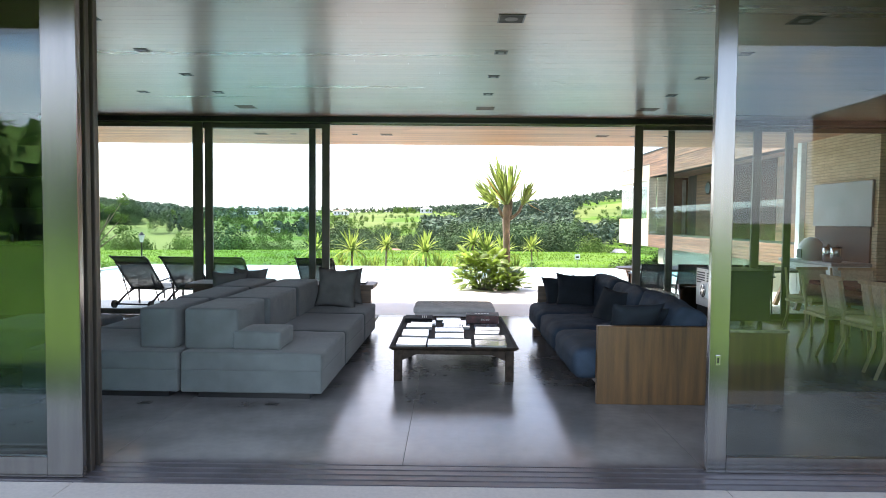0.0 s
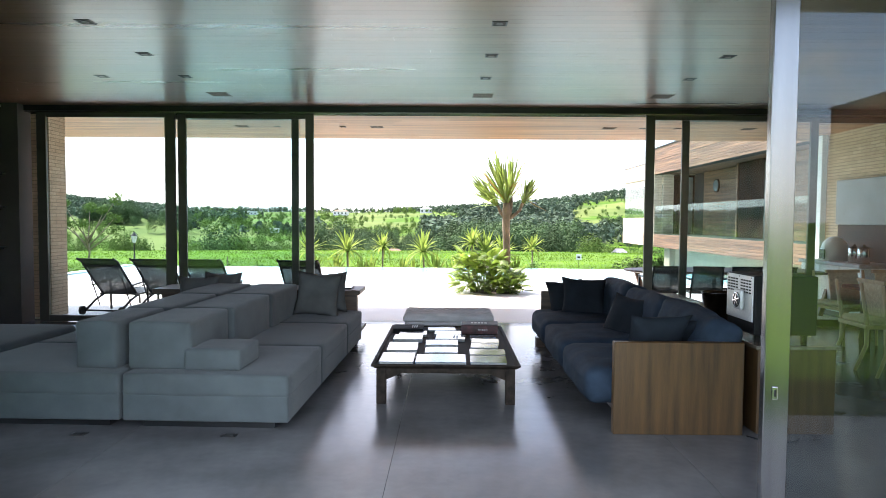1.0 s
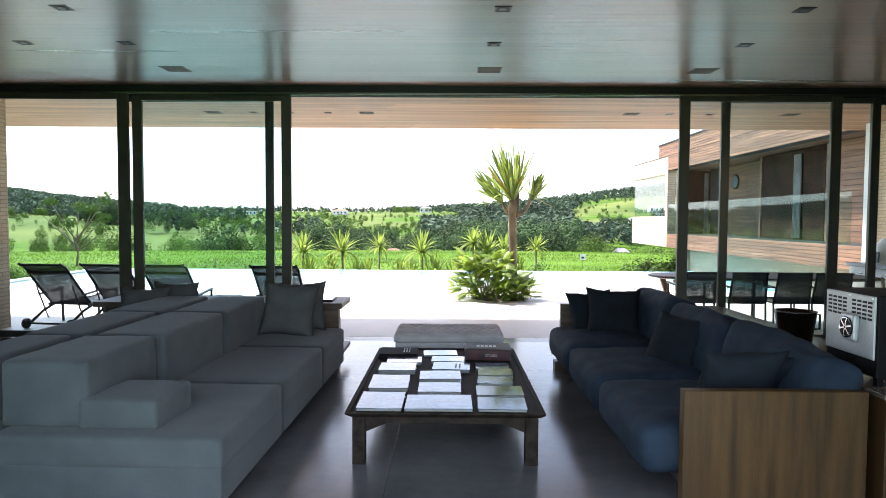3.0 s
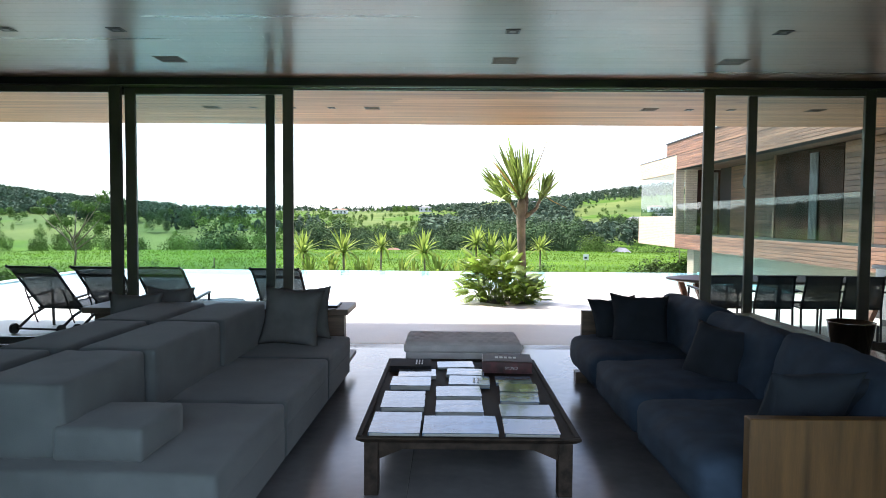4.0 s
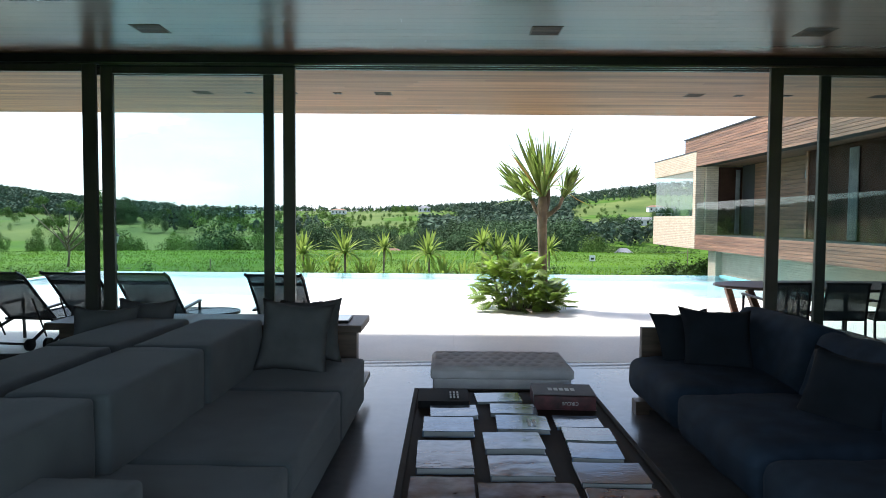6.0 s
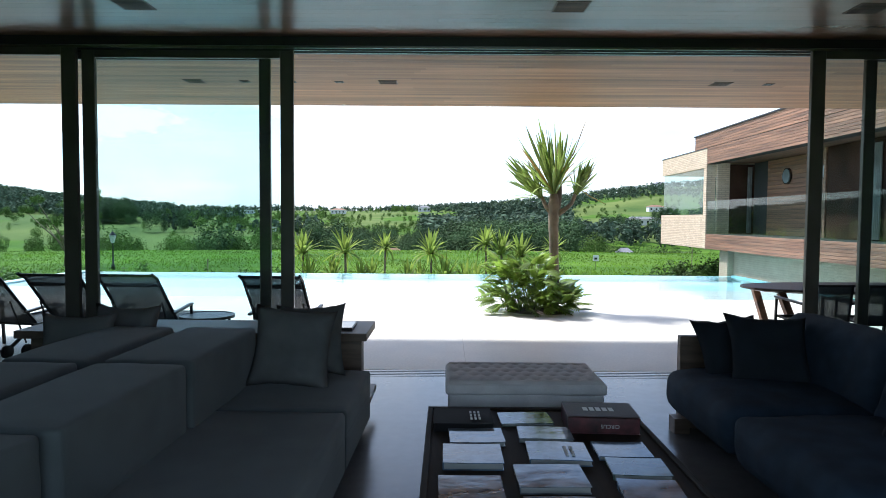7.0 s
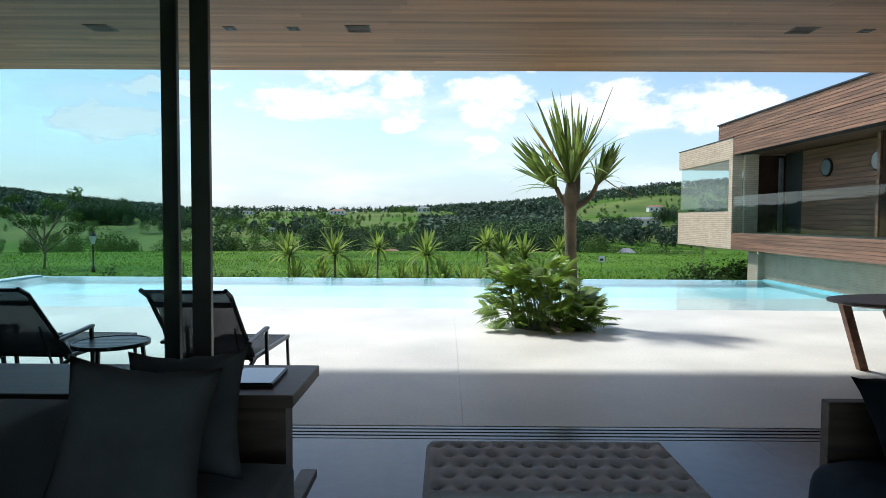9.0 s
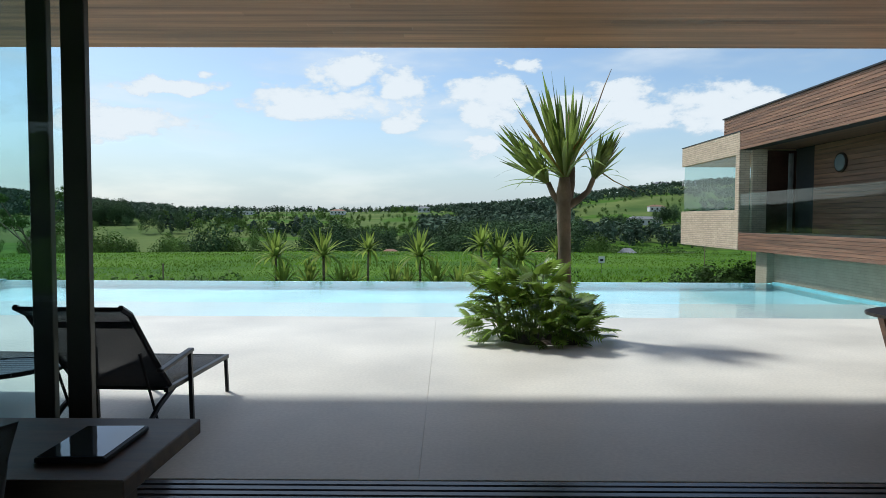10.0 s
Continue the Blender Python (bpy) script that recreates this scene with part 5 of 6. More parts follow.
def blade_mesh(name, length, width, droop, fold=0.12, n=6):
    """A sword-shaped leaf along +z that bends towards +x."""
    bm = bmesh.new()
    rows = []
    for i in range(n + 1):
        f = i / n
        w = width / 2 * (0.55 + 1.6 * f) * (1 - f ** 2.2) if f < 1 else 0.0008
        w = max(w, 0.0008)
        a = droop * f
        x, z = length * f * math.sin(a), length * f * math.cos(a)
        rows.append([bm.verts.new((x + fold * w, -w, z)), bm.verts.new((x, 0, z)), bm.verts.new((x + fold * w, w, z))])
    for p, q in zip(rows, rows[1:]):
        for k in range(2):
            bm.faces.new((p[k], p[k + 1], q[k + 1], q[k]))
    me = bpy.data.meshes.new(name)
    bm.to_mesh(me)
    bm.free()
    me.polygons.foreach_set("use_smooth", [True] * len(me.polygons))
    return me


def along(axis):
    return Vector(axis).normalized().to_track_quat("Z", "Y").to_matrix().to_4x4()


def dracaena():
    t = thing("dragon_tree", "branching dragon tree with sword leaves growing in the deck", "tree", pose(1.34, 14.3, 0))
    rng = random.Random(11)
    pts = [(0.0, 0, -0.02), (0.015, 0, 0.4), (-0.005, 0, 0.9), (-0.02, 0, 1.35), (-0.02, 0, 1.62), (-0.015, 0, 1.82)]
    part("trunk", tube(pts, [0.085, 0.07, 0.072, 0.08, 0.092, 0.06], 14), trunk_bark, t, smooth=True)
    part("branch", tube([(0.03, 0, 1.5), (0.14, -0.02, 1.56), (0.25, -0.03, 1.66), (0.3, -0.03, 1.78), (0.33, -0.03, 1.86)], [0.055, 0.038, 0.032, 0.03, 0.02], 10), trunk_bark, t, smooth=True)
    part("branch", tube([(-0.06, 0, 1.52), (-0.14, 0.02, 1.62), (-0.2, 0.03, 1.76)], [0.045, 0.034, 0.03], 10), trunk_bark, t, smooth=True)
    part("branch", tube([(0.03, 0.05, 1.55), (0.07, 0.07, 1.75), (0.08, 0.08, 1.95)], [0.06, 0.05, 0.04], 10), trunk_bark, t, smooth=True)
    kinds = [blade_mesh("leaf", 1.0, 0.05, d, 0.35) for d in (0.03, 0.16, 0.38, 0.75)]
    dry = [blade_mesh("leaf", 1.0, 0.045, d, 0.25) for d in (0.1, 0.4)]
    for k in kinds:
        k.materials.append(blade_green)
    for k in dry:
        k.materials.append(blade_dry)
    heads = [((0.0, 0.0, 1.78), (-0.26, -0.05, 1), 56, 1.22, 0.78), ((-0.19, 0.03, 1.74), (-0.85, 0, 1), 30, 0.85, 0.62), ((0.06, 0.08, 1.93), (0.1, 0.1, 1), 14, 1.08, 0.5), ((0.3, -0.03, 1.77), (0.42, -0.05, 1), 30, 0.66, 0.48)]
    for at, ax, n, ln, spread in heads:
        base = Matrix.Translation(at) @ along(ax)
        for k in range(n):
            f = (k + 0.5) / n
            tilt = spread * f ** 0.8 * rng.uniform(0.8, 1.15)
            az = k * 2.39996 + rng.uniform(-0.3, 0.3)
            L = ln * rng.uniform(0.72, 1.05) * (1.0 - 0.25 * f)
            pool_ = dry if rng.random() < 0.05 else kinds
            me = pool_[min(len(pool_) - 1, int(f * f * len(pool_) * rng.uniform(0.5, 1.1)))]
            ob = new("leaf", me)
            ob.parent = t
            ob.matrix_local = base @ Matrix.Rotation(az, 4, "Z") @ Matrix.Rotation(tilt, 4, "Y") @ Matrix.Translation((0, 0, 0.02)) @ Matrix.Diagonal((L, 1, L, 1))
    part("flower_stalk", tube([(0.05, 0.0, 2.1), (0.28, -0.02, 2.45), (0.42, -0.02, 2.85), (0.5, -0.02, 3.05)], [0.012, 0.009, 0.006, 0.003], 6), blade_dry, t, smooth=True)
    part("flower_stalk", tube([(0.3, 0.0, 1.95), (0.55, 0, 1.78), (0.8, 0, 1.66)], [0.01, 0.007, 0.003], 6), blade_dry, t, smooth=True)
    return t


dracaena()


def split_leaf(name, seed):
    """A lobed leaf lying along +x, its stalk end at the origin."""
    rng = random.Random(seed)
    bm = bmesh.new()
    n = 8
    L = 0.4
    mid = [bm.verts.new((L * i / n, 0, -0.10 * (i / n) ** 2)) for i in range(n + 1)]
    for s in (-1, 1):
        inner = [bm.verts.new((L * i / n, s * 0.016 * math.sin(math.pi * min(1, 0.2 + 0.8 * i / n)), -0.10 * (i / n) ** 2 + 0.004)) for i in range(n + 1)]
        for i in range(n):
            bm.faces.new((mid[i], mid[i + 1], inner[i + 1], inner[i]) if s > 0 else (mid[i], inner[i], inner[i + 1], mid[i + 1]))
            w = 0.17 * math.sin(math.pi * (0.22 + 0.72 * i / n)) * rng.uniform(0.8, 1.15)
            x0, x1 = L * i / n, L * (i + 1) / n
            z = -0.10 * (i / n) ** 2
            q1 = bm.verts.new((x0 + 0.03 + 0.004, s * (0.02 + w * 0.6), z - 0.012))
            q2 = bm.verts.new((x1 + 0.03 - 0.004, s * (0.02 + w * 0.55), z - 0.012))
            tip = bm.verts.new((x1 + 0.075, s * (0.02 + w), z - 0.045 - 0.2 * w))
            fs = [(inner[i], inner[i + 1], q2, q1), (q1, q2, tip)]
            for f in fs:
                bm.faces.new(f if s > 0 else f[::-1])
    me = bpy.data.meshes.new(name)
    bm.to_mesh(me)
    bm.free()
    me.materials.append(phil_green)
    me.polygons.foreach_set("use_smooth", [True] * len(me.polygons))
    return me


def philodendron():
    t = thing("philodendron", "bushy green philodendron with deeply split leaves at the tree's foot", "plant", pose(0.98, 13.98, 0))
    rng = random.Random(5)
    bm = bmesh.new()
    bmesh.ops.create_cone(bm, cap_ends=True, segments=24, radius1=0.5, radius2=0.42, depth=0.03, matrix=pose(0.1, 0, 0.015))
    for v in bm.verts:
        v.co.x *= 1 + 0.12 * noise.noise(v.co * 3)
        v.co.y *= 0.75 + 0.1 * noise.noise(v.co * 4)
    part("soil_patch", bm, soil, t, "dark planting soil")
    leaves = [split_leaf("leaf", k) for k in range(4)]
    for k in range(270):
        az = rng.uniform(0, 2 * math.pi)
        r0 = 0.24 * math.sqrt(rng.random())
        b = Vector((r0 * math.cos(az) * 1.6 - 0.06, r0 * math.sin(az), 0.01))
        az2 = az + rng.uniform(-0.7, 0.7)
        low = rng.random()
        reach = rng.uniform(0.05, 0.32) * (1.1 if low < 0.5 else 0.8)
        h = (rng.uniform(0.08, 0.42) if low < 0.45 else rng.uniform(0.38, 0.76))
        if b.x + reach * math.cos(az2) > 0.22:
            h *= 0.55
        e = b + Vector((reach * math.cos(az2) * 1.15, reach * math.sin(az2) * 0.8, h))
        if k % 3 == 0:
            mid = b.lerp(e, 0.5) + Vector((0, 0, 0.09))
            part("stem", tube([b, mid, e], [0.009, 0.007, 0.004], 5), stem_green, t, smooth=True)
        ob = new("leaf", leaves[k % 4])
        ob.parent = t
        sc = rng.uniform(0.4, 0.72)
        ob.matrix_local = Matrix.Translation(e) @ Matrix.Rotation(az2 + rng.uniform(-0.4, 0.4), 4, "Z") @ Matrix.Rotation(rng.uniform(-1.1, 0.35), 4, "Y") @ Matrix.Rotation(rng.uniform(-0.4, 0.4), 4, "X") @ Matrix.Scale(sc, 4)
    return t


philodendron()


def yucca(label, trunk_h, n, ln, seed, mat):
    y = thing("yucca", label, "plant", pose(0, 0, 0), "spiky plants beyond the pool")
    rng = random.Random(seed)
    if trunk_h > 0.1:
        part("trunk", tube([(0, 0, 0), (0.02, 0, trunk_h * 0.5), (0, 0, trunk_h)], [0.05, 0.035, 0.03], 8), trunk_bark, y, smooth=True)
    bm = bmesh.new()
    for k in range(n):
        f = (k + 0.5) / n
        L = ln * rng.uniform(0.7, 1.1)
        me = blade_mesh("tmp", L, 0.085, 1.1 * f * rng.uniform(0.5, 1.2), 0.2, 4)
        a = len(bm.verts)
        bm.from_mesh(me)
        bm.verts.ensure_lookup_table()
        m = Matrix.Translation((0, 0, trunk_h - 0.03)) @ Matrix.Rotation(k * 2.4, 4, "Z") @ Matrix.Rotation(1.35 * f ** 0.8, 4, "Y")
        for v in bm.verts[a:]:
            v.co = m @ v.co
        bpy.data.meshes.remove(me)
    part("crown", bm, mat, y, smooth=True)
    return y


yk = [yucca("spiky green yucca on a thin trunk in the meadow", 1.15, 46, 0.8, 1, yucca_leaf),
      yucca("short-stemmed spiky green plant in the meadow", 0.45, 46, 0.85, 2, yucca_leaf),
      yucca("tall spiky green yucca on a thin trunk in the meadow", 1.6, 44, 0.68, 3, yucca_leaf)]


def ground_z(x, y):
    return float(height(np.array([x]), np.array([y]))[0])


rng = random.Random(21)
spots = [(-5.93, 29, 0), (-5.6, 28.6, 1), (-4.28, 29, 0), (-4.7, 28.6, 1), (-3.6, 28.5, 1), (-3.2, 28.7, 1), (-2.73, 29, 2), (-1.85, 28.5, 1), (-1.37, 28.8, 1), (-0.98, 29.2, 0), (-0.4, 28.6, 1), (0.38, 28.5, 1), (0.8, 29, 1), (1.15, 29, 2), (1.74, 28.8, 0), (2.1, 28.4, 1), (2.5, 29, 0), (3.0, 28.5, 1), (3.77, 29, 2)]
for i, (x, y, k) in enumerate(spots):
    m = pose(x, y, ground_z(x, y) - 0.02, 0, 0, rng.uniform(0, 360)) @ Matrix.Scale(rng.uniform(1.0, 1.35) * (1.05 if k == 1 else 1.08), 4)
    c = copy_thing(yk[k], m)
    c.scale = m.to_scale()
for k in yk:
    for o in list(k.children_recursive) + [k]:
        bpy.data.objects.remove(o)


# ---- woods, shrubs and grass ----
def leaf_cloud(name, centres, radii, k, size, mat, label, seed, lobes=5):
    """Many small leaf clumps gathered into crowns, one mesh."""
    r = np.random.RandomState(seed)
    c, rad = np.asarray(centres, float), np.asarray(radii, float)
    N = len(c)
    lob = r.normal(size=(N, lobes, 3))
    lob /= np.linalg.norm(lob, axis=2, keepdims=True)
    lob *= (0.55 if lobes < 9 else 0.72) * r.uniform(0.5, 1.0, size=(N, lobes, 1))
    pick = r.randint(0, lobes, size=(N, k))
    d = r.normal(size=(N, k, 3))
    d /= np.linalg.norm(d, axis=2, keepdims=True)
    off = lob[np.arange(N)[:, None], pick] + d * (0.5 if lobes < 9 else 0.36) * r.uniform(0.7, 1.0, size=(N, k, 1))
    p = c[:, None, :] + off * rad[:, None, :]
    p, nrm = p.reshape(-1, 3), (d + np.array([0, 0, 0.25]) + 0.28 * r.normal(size=d.shape)).reshape(-1, 3)
    nrm /= np.linalg.norm(nrm, axis=1, keepdims=True)
    s = (np.repeat(rad.mean(1), k) * size * r.uniform(0.6, 1.3, size=len(p)))[:, None]
    a = np.cross(nrm, r.normal(size=nrm.shape))
    a /= np.linalg.norm(a, axis=1, keepdims=True)
    b = np.cross(nrm, a)
    v = np.stack([p - a * s, p + b * s * 0.7, p + a * s * 1.1, p - b * s * 0.8], 1).reshape(-1, 3)
    me = bpy.data.meshes.new(name)
    n = len(p)
    me.vertices.add(4 * n)
    me.vertices.foreach_set("co", v.ravel())
    me.loops.add(4 * n)
    me.loops.foreach_set("vertex_index", np.arange(4 * n))
    me.polygons.add(n)
    me.polygons.foreach_set("loop_start", np.arange(0, 4 * n, 4))
    me.update()
    ob = link(name, me, None, mat)
    return tagged(ob, label, "trees" if "tree" in label or "wood" in label else "shrubs", kind="stuff")


def stand(n, fu, fd, fh, seed, keep):
    """Tree crowns: places by bearing and distance, kept where keep() allows."""
    r = np.random.RandomState(seed)
    u, d = r.uniform(fu[0], fu[1], n), r.uniform(fd[0] ** 0.7, fd[1] ** 0.7, n) ** (1 / 0.7)
    ok = keep(u, d, r)
    u, d = u[ok], d[ok]
    x, y = u * d, d
    h = r.uniform(fh[0], fh[1], len(x))
    z = height(x, y)
    w = h * r.uniform(0.3, 0.5, len(x))
    return np.stack([x, y, z + h * 0.52], 1), np.stack([w, w, h * 0.55], 1)


def clear(u, d, spots):
    ok = np.ones(len(u), bool)
    for cu, cd, du, dd in spots:
        ok &= ((u - cu) / du) ** 2 + ((d - cd) / dd) ** 2 > 1
    return ok


FIELDS = [(-0.07, 500, 0.09, 110), (0.29, 500, 0.1, 125), (0.33, 370, 0.06, 60), (-0.2, 620, 0.1, 120), (-0.27, 400, 0.05, 60), (-0.5, 330, 0.05, 40), (-0.36, 560, 0.07, 90), (-0.12, 360, 0.05, 40), (-0.6, 160, 0.06, 40), (-0.44, 180, 0.04, 40)]
near_wood = [np.concatenate(p) for p in zip(stand(200, (-0.16, 0.02), (170, 250), (5, 9), 1, lambda u, d, r: wave(u * 900, d, 40, 4) > -0.7), stand(280, (0.0, 0.2), (170, 270), (7, 13), 4, lambda u, d, r: d > 0))]
leaf_cloud("valley_woods", *near_wood, 600, 0.058, wood_dark, "dense dark green woods in the valley", 1, 8)


def groves(spots, seed):
    """Clumps of trees: bearing, distance, half spread of each, number, least and greatest height."""
    rg = np.random.RandomState(seed)
    cs, rs = [], []
    for u, d, du, dd, k, h0, h1 in spots:
        uu, dd_ = u + du * rg.uniform(-1, 1, k), d + dd * rg.uniform(-1, 1, k)
        h = rg.uniform(h0, h1, k)
        w = h * rg.uniform(0.26, 0.42, k)
        cs.append(np.stack([uu * dd_, dd_, height(uu * dd_, dd_) + h * 0.52], 1))
        rs.append(np.stack([w, w, h * 0.55], 1))
    return np.concatenate(cs), np.concatenate(rs)


DARK_GROVES = [(-0.36, 150, 0.02, 10, 5, 11, 14.5), (-0.52, 345, 0.04, 15, 70, 10, 14), (-0.185, 185, 0.025, 18, 20, 10, 13), (0.335, 430, 0.02, 20, 18, 9, 13), (0.27, 385, 0.035, 25, 30, 7, 11), (0.33, 150, 0.03, 12, 10, 6, 8), (-0.45, 330, 0.05, 40, 30, 6, 10)]
LIGHT_GROVES = [(-0.5, 138, 0.035, 14, 9, 8, 10), (-0.42, 150, 0.045, 14, 12, 7.5, 9.5), (-0.31, 150, 0.025, 14, 9, 8, 11), (-0.25, 165, 0.04, 14, 14, 7, 9.5), (0.22, 140, 0.02, 10, 7, 7.5, 9), (0.28, 135, 0.03, 10, 7, 5, 6.5), (-0.6, 190, 0.06, 30, 14, 7, 10)]
leaf_cloud("tall_groves", *groves(DARK_GROVES, 31), 640, 0.056, wood_dark, "clumps of tall dark green trees in the valley", 9, 8)
leaf_cloud("bright_groves", *groves(LIGHT_GROVES, 32), 640, 0.058, wood_light, "clumps of lighter green trees beyond the meadow", 10, 8)
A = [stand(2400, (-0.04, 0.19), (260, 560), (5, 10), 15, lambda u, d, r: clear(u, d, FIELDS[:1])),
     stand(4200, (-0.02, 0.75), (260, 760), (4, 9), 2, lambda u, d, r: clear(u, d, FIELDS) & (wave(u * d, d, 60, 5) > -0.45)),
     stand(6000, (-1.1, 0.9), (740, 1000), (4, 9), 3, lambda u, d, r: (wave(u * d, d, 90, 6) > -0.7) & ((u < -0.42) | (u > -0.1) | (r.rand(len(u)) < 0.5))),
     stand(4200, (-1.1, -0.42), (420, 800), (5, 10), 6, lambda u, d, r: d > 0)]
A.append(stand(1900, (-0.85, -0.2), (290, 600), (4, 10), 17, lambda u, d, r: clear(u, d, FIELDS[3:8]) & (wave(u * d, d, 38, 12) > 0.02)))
leaf_cloud("hill_woods", np.concatenate([a[0] for a in A]), np.concatenate([a[1] for a in A]), 32, 0.24, hazy_wood, "green woods over the far hills, greyed for haze", 5)
B = [stand(150, (-1.0, -0.12), (200, 340), (3, 8), 7, lambda u, d, r: clear(u, d, FIELDS[:8]) & (wave(u * 600, d, 45, 7) > -0.3)),
     stand(110, (0.2, 0.6), (120, 200), (3, 6), 9, lambda u, d, r: d > 0)]
leaf_cloud("field_trees", np.concatenate([a[0] for a in B]), np.concatenate([a[1] for a in B]), 640, 0.058, wood_light, "scattered green trees between the fields", 2, 8)
C = [stand(1800, (-1.0, -0.05), (300, 760), (3, 9), 8, lambda u, d, r: clear(u, d, FIELDS) & (np.abs(wave(u * d, d, 50, 8)) < 0.1)),
     stand(900, (-0.4, 0.6), (280, 720), (2, 6), 12, lambda u, d, r: d > 0)]
leaf_cloud("hedgerow_trees", np.concatenate([a[0] for a in C]), np.concatenate([a[1] for a in C]), 130, 0.13, wood_light, "small trees and hedges dividing the far fields", 6)
r = np.random.RandomState(5)
n = 260
bx, by = r.uniform(-70, 4, n), -r.uniform(32, 70, n)
bh = r.uniform(6, 11, n)
leaf_cloud("garden_trees", np.stack([bx, by, -0.5 + bh * 0.5], 1), np.stack([bh * 0.4, bh * 0.4, bh * 0.55], 1), 60, 0.26, wood_light, "row of trees behind the lawn", 3)
hx = np.concatenate([np.linspace(5.0, 7.7, 60), r.uniform(-15, -9.4, 50), r.uniform(2.2, 4.2, 12), r.uniform(-9.4, -4.6, 34)])
hy = np.concatenate([r.uniform(22.2, 24.5, 60), r.uniform(21.6, 24.5, 50), r.uniform(24, 26, 12), r.uniform(22, 24, 34)])
hz = height(hx, hy)
hr = r.uniform(0.3, 0.6, len(hx))
leaf_cloud("shrubs", np.stack([hx, hy, hz + 0.68 + 0.25 * r.rand(len(hx)) + np.clip((hx - 5.9) * 0.3, -0.2, 0.5) * (hx > 4.4)], 1), np.stack([hr, hr, hr * 1.5], 1), 240, 0.075, shrub_leaf, "low flowering shrubs along the pool edge", 4)

n = 60000
gy_ = 22.5 + 64 * r.rand(n) ** 1.5
gx_ = r.uniform(-1, 1, n) * (8 + 0.75 * gy_)
tuft = 0.5 * wave(gx_, gy_, 1.3, 9) + 0.7 * wave(gx_, gy_, 6.0, 10) + r.uniform(-0.4, 0.4, n)
gz_ = height(gx_, gy_)
hh, aa = r.uniform(0.04, 0.1, n) + 0.11 * np.clip(tuft, 0, 1.2), r.uniform(0, 6.28, n)
wv = 0.012 + 0.0009 * gy_
lean = r.uniform(-0.12, 0.12, (n, 2))
gv = np.stack([np.stack([gx_ - wv * np.cos(aa), gy_ - wv * np.sin(aa), gz_ - 0.03], 1), np.stack([gx_ + wv * np.cos(aa), gy_ + wv * np.sin(aa), gz_ - 0.03], 1), np.stack([gx_ + lean[:, 0], gy_ + lean[:, 1], gz_ + hh], 1)], 1).reshape(-1, 3)
me = bpy.data.meshes.new("meadow_grass")
me.vertices.add(3 * n)
me.vertices.foreach_set("co", gv.ravel())
me.loops.add(3 * n)
me.loops.foreach_set("vertex_index", np.arange(3 * n))
me.polygons.add(n)
me.polygons.foreach_set("loop_start", np.arange(0, 3 * n, 3))
me.update()
tagged(link("meadow_grass", me, None, grass_leaf), "long green grass of the meadow", "grass", kind="stuff")

# ---- young tree, street lamp and sign ----
yt = thing("young_tree", "slender young tree with a thin open crown", "tree", pose(-23.5, 43, ground_z(-23.5, 43)))
tr_rng = random.Random(3)
ends = []
part("trunk", tube([(0, 0, 0), (0.1, 0, 1.0), (-0.05, 0, 1.9)], [0.07, 0.055, 0.04], 8), trunk_bark, yt, smooth=True)
for k in range(9):
    a = k * 2.4
    e = (2.3 * math.cos(a) * tr_rng.uniform(0.7, 1.1), 1.1 * math.sin(a), 2.3 + 0.26 * k)
    part("limb", tube([(0.0, 0, 0.9 + 0.1 * k), (e[0] * 0.5, e[1] * 0.5, 1.6 + 0.17 * k), e], [0.05, 0.036, 0.016], 6), trunk_bark, yt, smooth=True)
    ends.append(e)
cl = leaf_cloud("crown", ends, [(0.72, 0.65, 0.5)] * len(ends), 260, 0.1, wood_light, "small clumps of light green leaves", 8)
cl.parent = yt
for key in ("kind", "category"):
    del cl[key]

milk_glass = leaf_mat("milk_glass", (0.9, 0.9, 0.88), 0.5, 0.3, 0.0)
sl = thing("street_lamp", "black street lamp with a white lantern in the meadow", "street lamp", pose(-19.0, 40, ground_z(-19, 40)))
part("post", lathe([(0.1, 0), (0.1, 0.25), (0.05, 0.32), (0.04, 1.45), (0.07, 1.5)], 12), black, sl, smooth=True)
part("lantern", lathe([(0.09, 1.5), (0.19, 1.9), (0.19, 1.92)], 8), milk_glass, sl, "white lantern glass")
part("cap", lathe([(0.21, 1.92), (0.1, 2.05), (0.03, 2.14)], 8), black, sl)
sg = thing("lot_sign", "small white sign board on a post in the meadow", "sign", pose(8.4, 42, ground_z(8.4, 42)))
part("post", box((-0.02, -0.02, 0), (0.02, 0.02, 0.9)), steel, sg)
part("board", box((-0.17, -0.03, 0.55), (0.17, -0.021, 0.9), 0.004, 1), white_paint, sg)
part("printed_bar", box((-0.09, -0.033, 0.64), (0.09, -0.0305, 0.76)), black, sg)
for x, y in ((-8.5, 26), (14.8, 44), (17.5, 44)):
    po = part("fence_post", tube([(0, 0, 0), (0, 0, 1.5)], 0.025, 6), trunk_bark)
    po.matrix_world = pose(x, y, ground_z(x, y))
    tagged(po, "thin wooden stake standing in the meadow", "post", "meadow stakes")


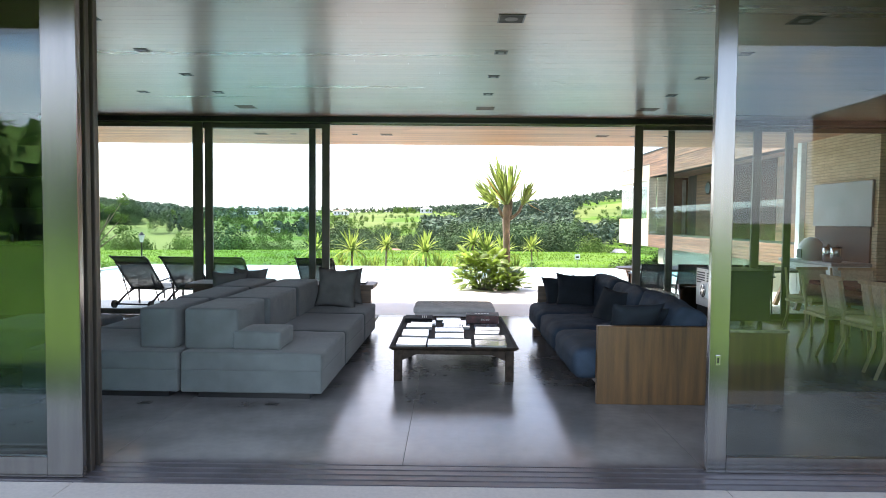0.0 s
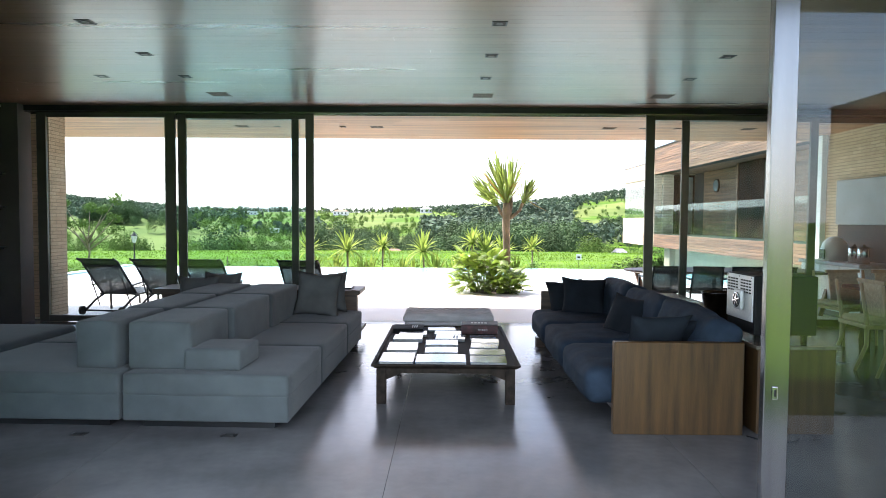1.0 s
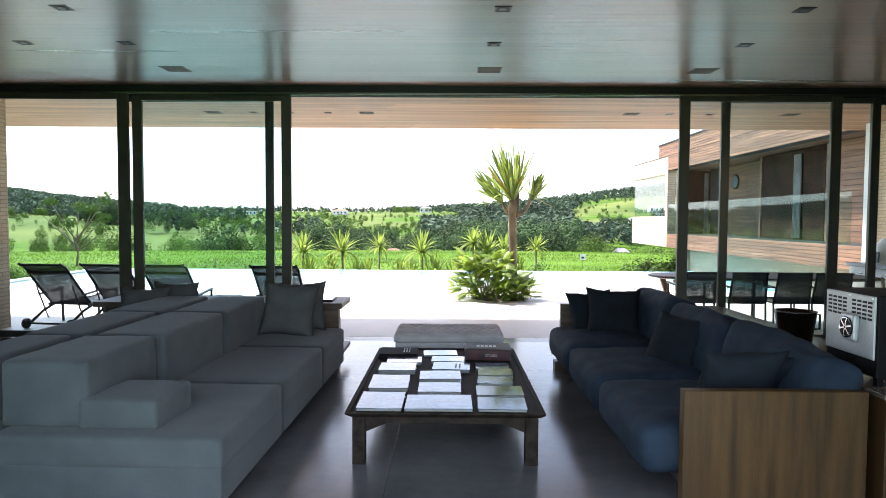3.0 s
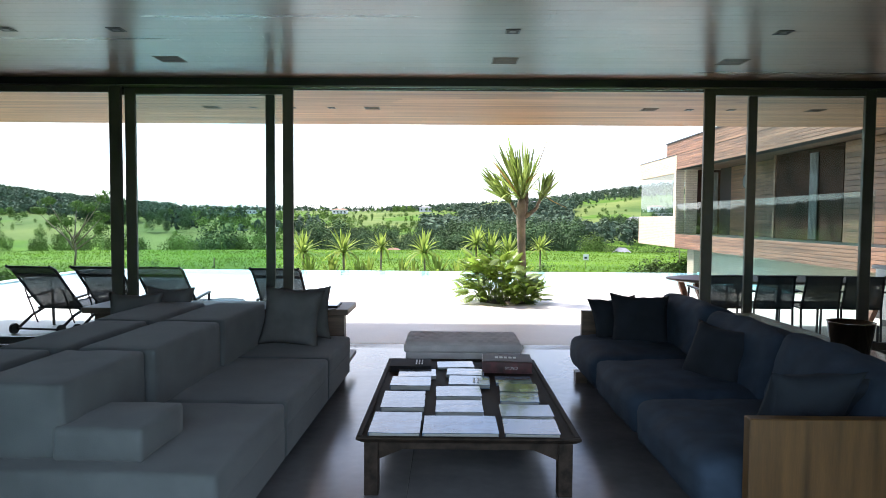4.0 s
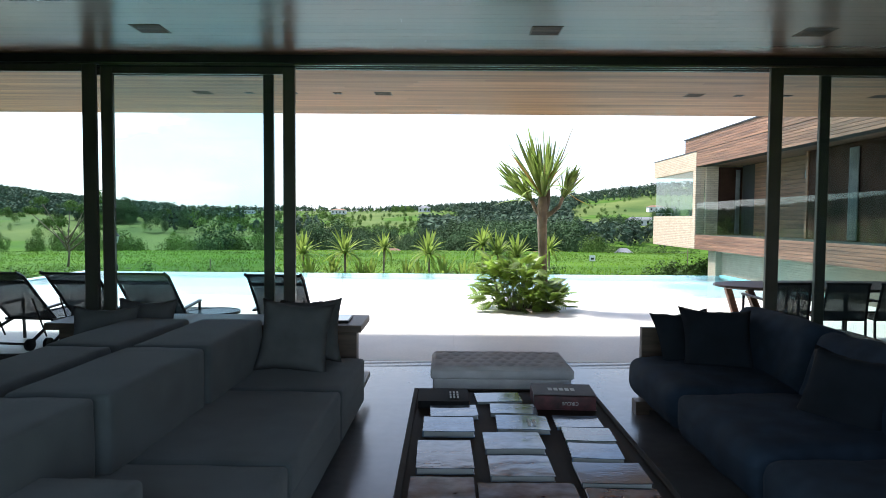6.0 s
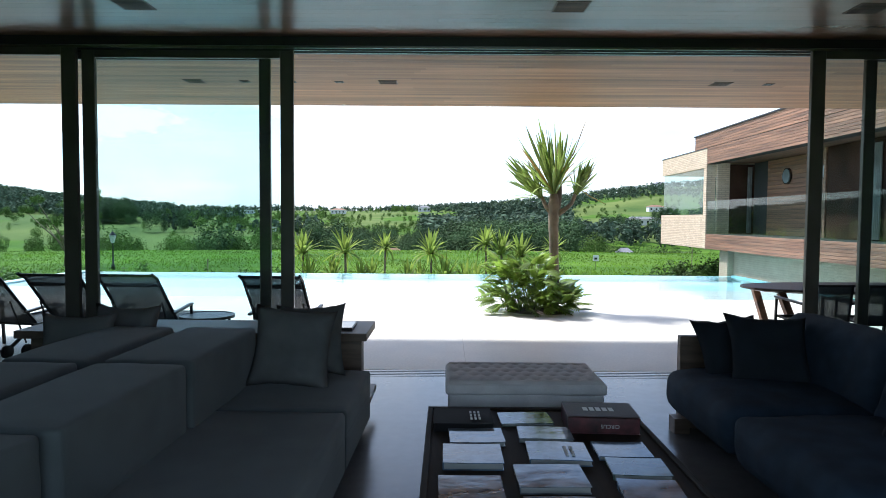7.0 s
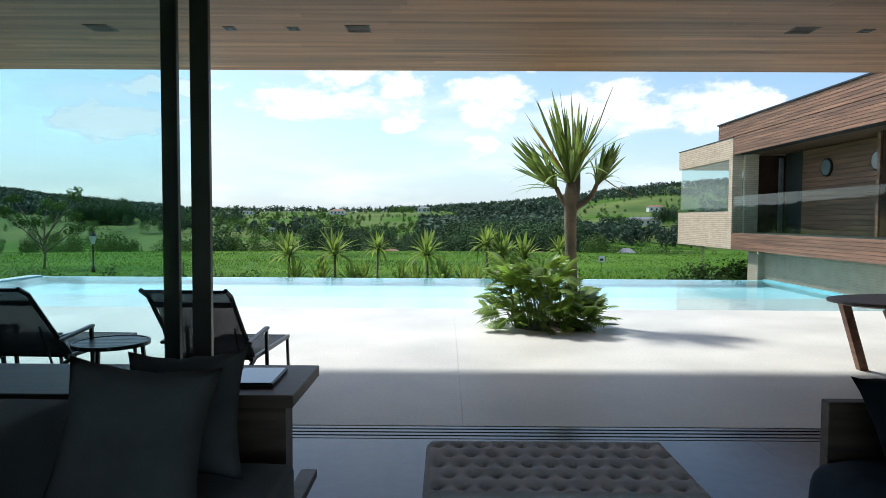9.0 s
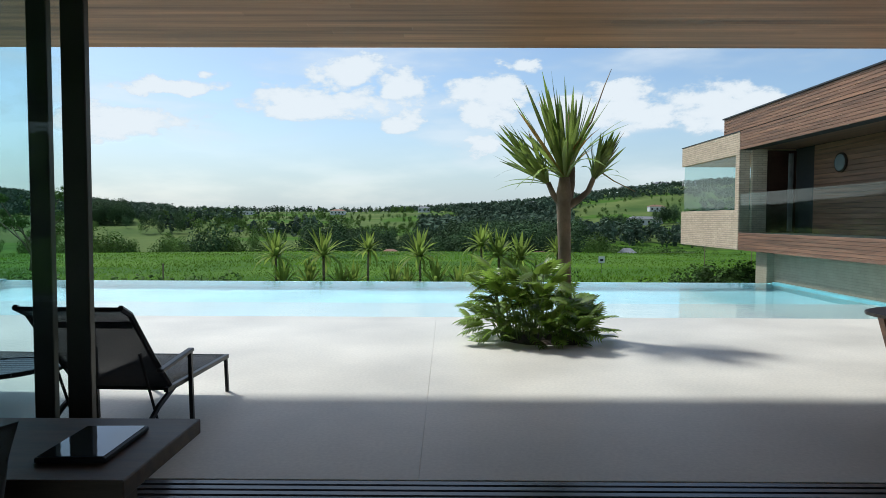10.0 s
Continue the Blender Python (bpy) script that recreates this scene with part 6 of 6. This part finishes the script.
# ---- far houses ----
def far_house(u, d, w, dep, h, roofm, hip, label, turn=0):
    x = u * d
    z = ground_z(x, d)
    t = thing("far_house", label, "house", pose(x, d, z - 0.3, 0, 0, turn), "houses across the valley")
    part("wall", box((-w / 2, -dep / 2, 0), (w / 2, dep / 2, h)), white_paint, t)
    if hip:
        bm = box((-w / 2 - 0.6, -dep / 2 - 0.6, h), (w / 2 + 0.6, dep / 2 + 0.6, h + hip))
        for v in bm.verts:
            if v.co.z > h + 0.01:
                v.co.x *= max(0.05, (w - dep) / w) if w > dep else 0.1
                v.co.y *= 0.04
        part("roof", bm, roofm, t)
    else:
        part("roof", box((-w / 2 - 0.4, -dep / 2 - 0.4, h), (w / 2 + 0.4, dep / 2 + 0.4, h + 0.5)), roofm, t)
    n = max(2, int(w / 3.5))
    for k in range(n):
        xx = -w / 2 + w * (k + 0.5) / n
        part("window", box((xx - 0.7, -dep / 2 - 0.03, h * 0.35), (xx + 0.7, -dep / 2 + 0.02, h * 0.75)), jointmat, t)
    return t


slate = M("grey_roof", (0.25, 0.25, 0.26), 0.8, var=0.15)
hl = "white house with a red clay roof across the valley"
far_house(-0.083, 116, 4.6, 3.6, 2.2, roof_tile, 1.3, hl)
far_house(0.135, 122, 5, 3.6, 2.3, roof_tile, 1.2, hl, 10)
far_house(0.263, 122, 5, 4, 2.4, slate, 1.9, "white house with a grey hipped roof across the valley", -15)
far_house(0.328, 800, 22, 9, 5, slate, 2.5, "large white house on the wooded hill", 5)
far_house(0.285, 790, 30, 9, 5, white_paint, 0, "large white house on the wooded hill")
far_house(0.37, 760, 14, 8, 5, white_paint, 0, "large white house on the wooded hill")
far_house(0.318, 520, 12, 7, 4, roof_tile, 1.5, hl)
far_house(0.3, 430, 22, 7, 4, slate, 1.8, "long low house with a grey roof across the valley")
far_house(0.128, 640, 13, 8, 5, slate, 1.8, "white house in the woods across the valley")
far_house(-0.167, 640, 14, 8, 4, roof_tile, 1.6, hl)
far_house(-0.275, 330, 11, 6, 1.7, white_paint, 0, "low pale shed across the valley")
far_house(-0.31, 700, 20, 7, 4, white_paint, 0, "long low white building on the hill")
far_house(-0.035, 640, 12, 7, 4.5, slate, 1.6, "white house beyond a green field")

# ---- part of the house behind the terrace ----
hw = thing("garden_wing", "wooden-clad house wing beside the front lawn", "house", pose(0, 0, 0))
part("wall", box((8.03, -6.7, -0.1), (14, 1.0, 3.78)), jointmat, hw)
part("coping", box((7.98, -6.75, 3.78), (14, 1.0, 3.82)), black, hw)
boards(hw, 8.03, -6.7, 1.0, 0.0, 3.78, 0.14)
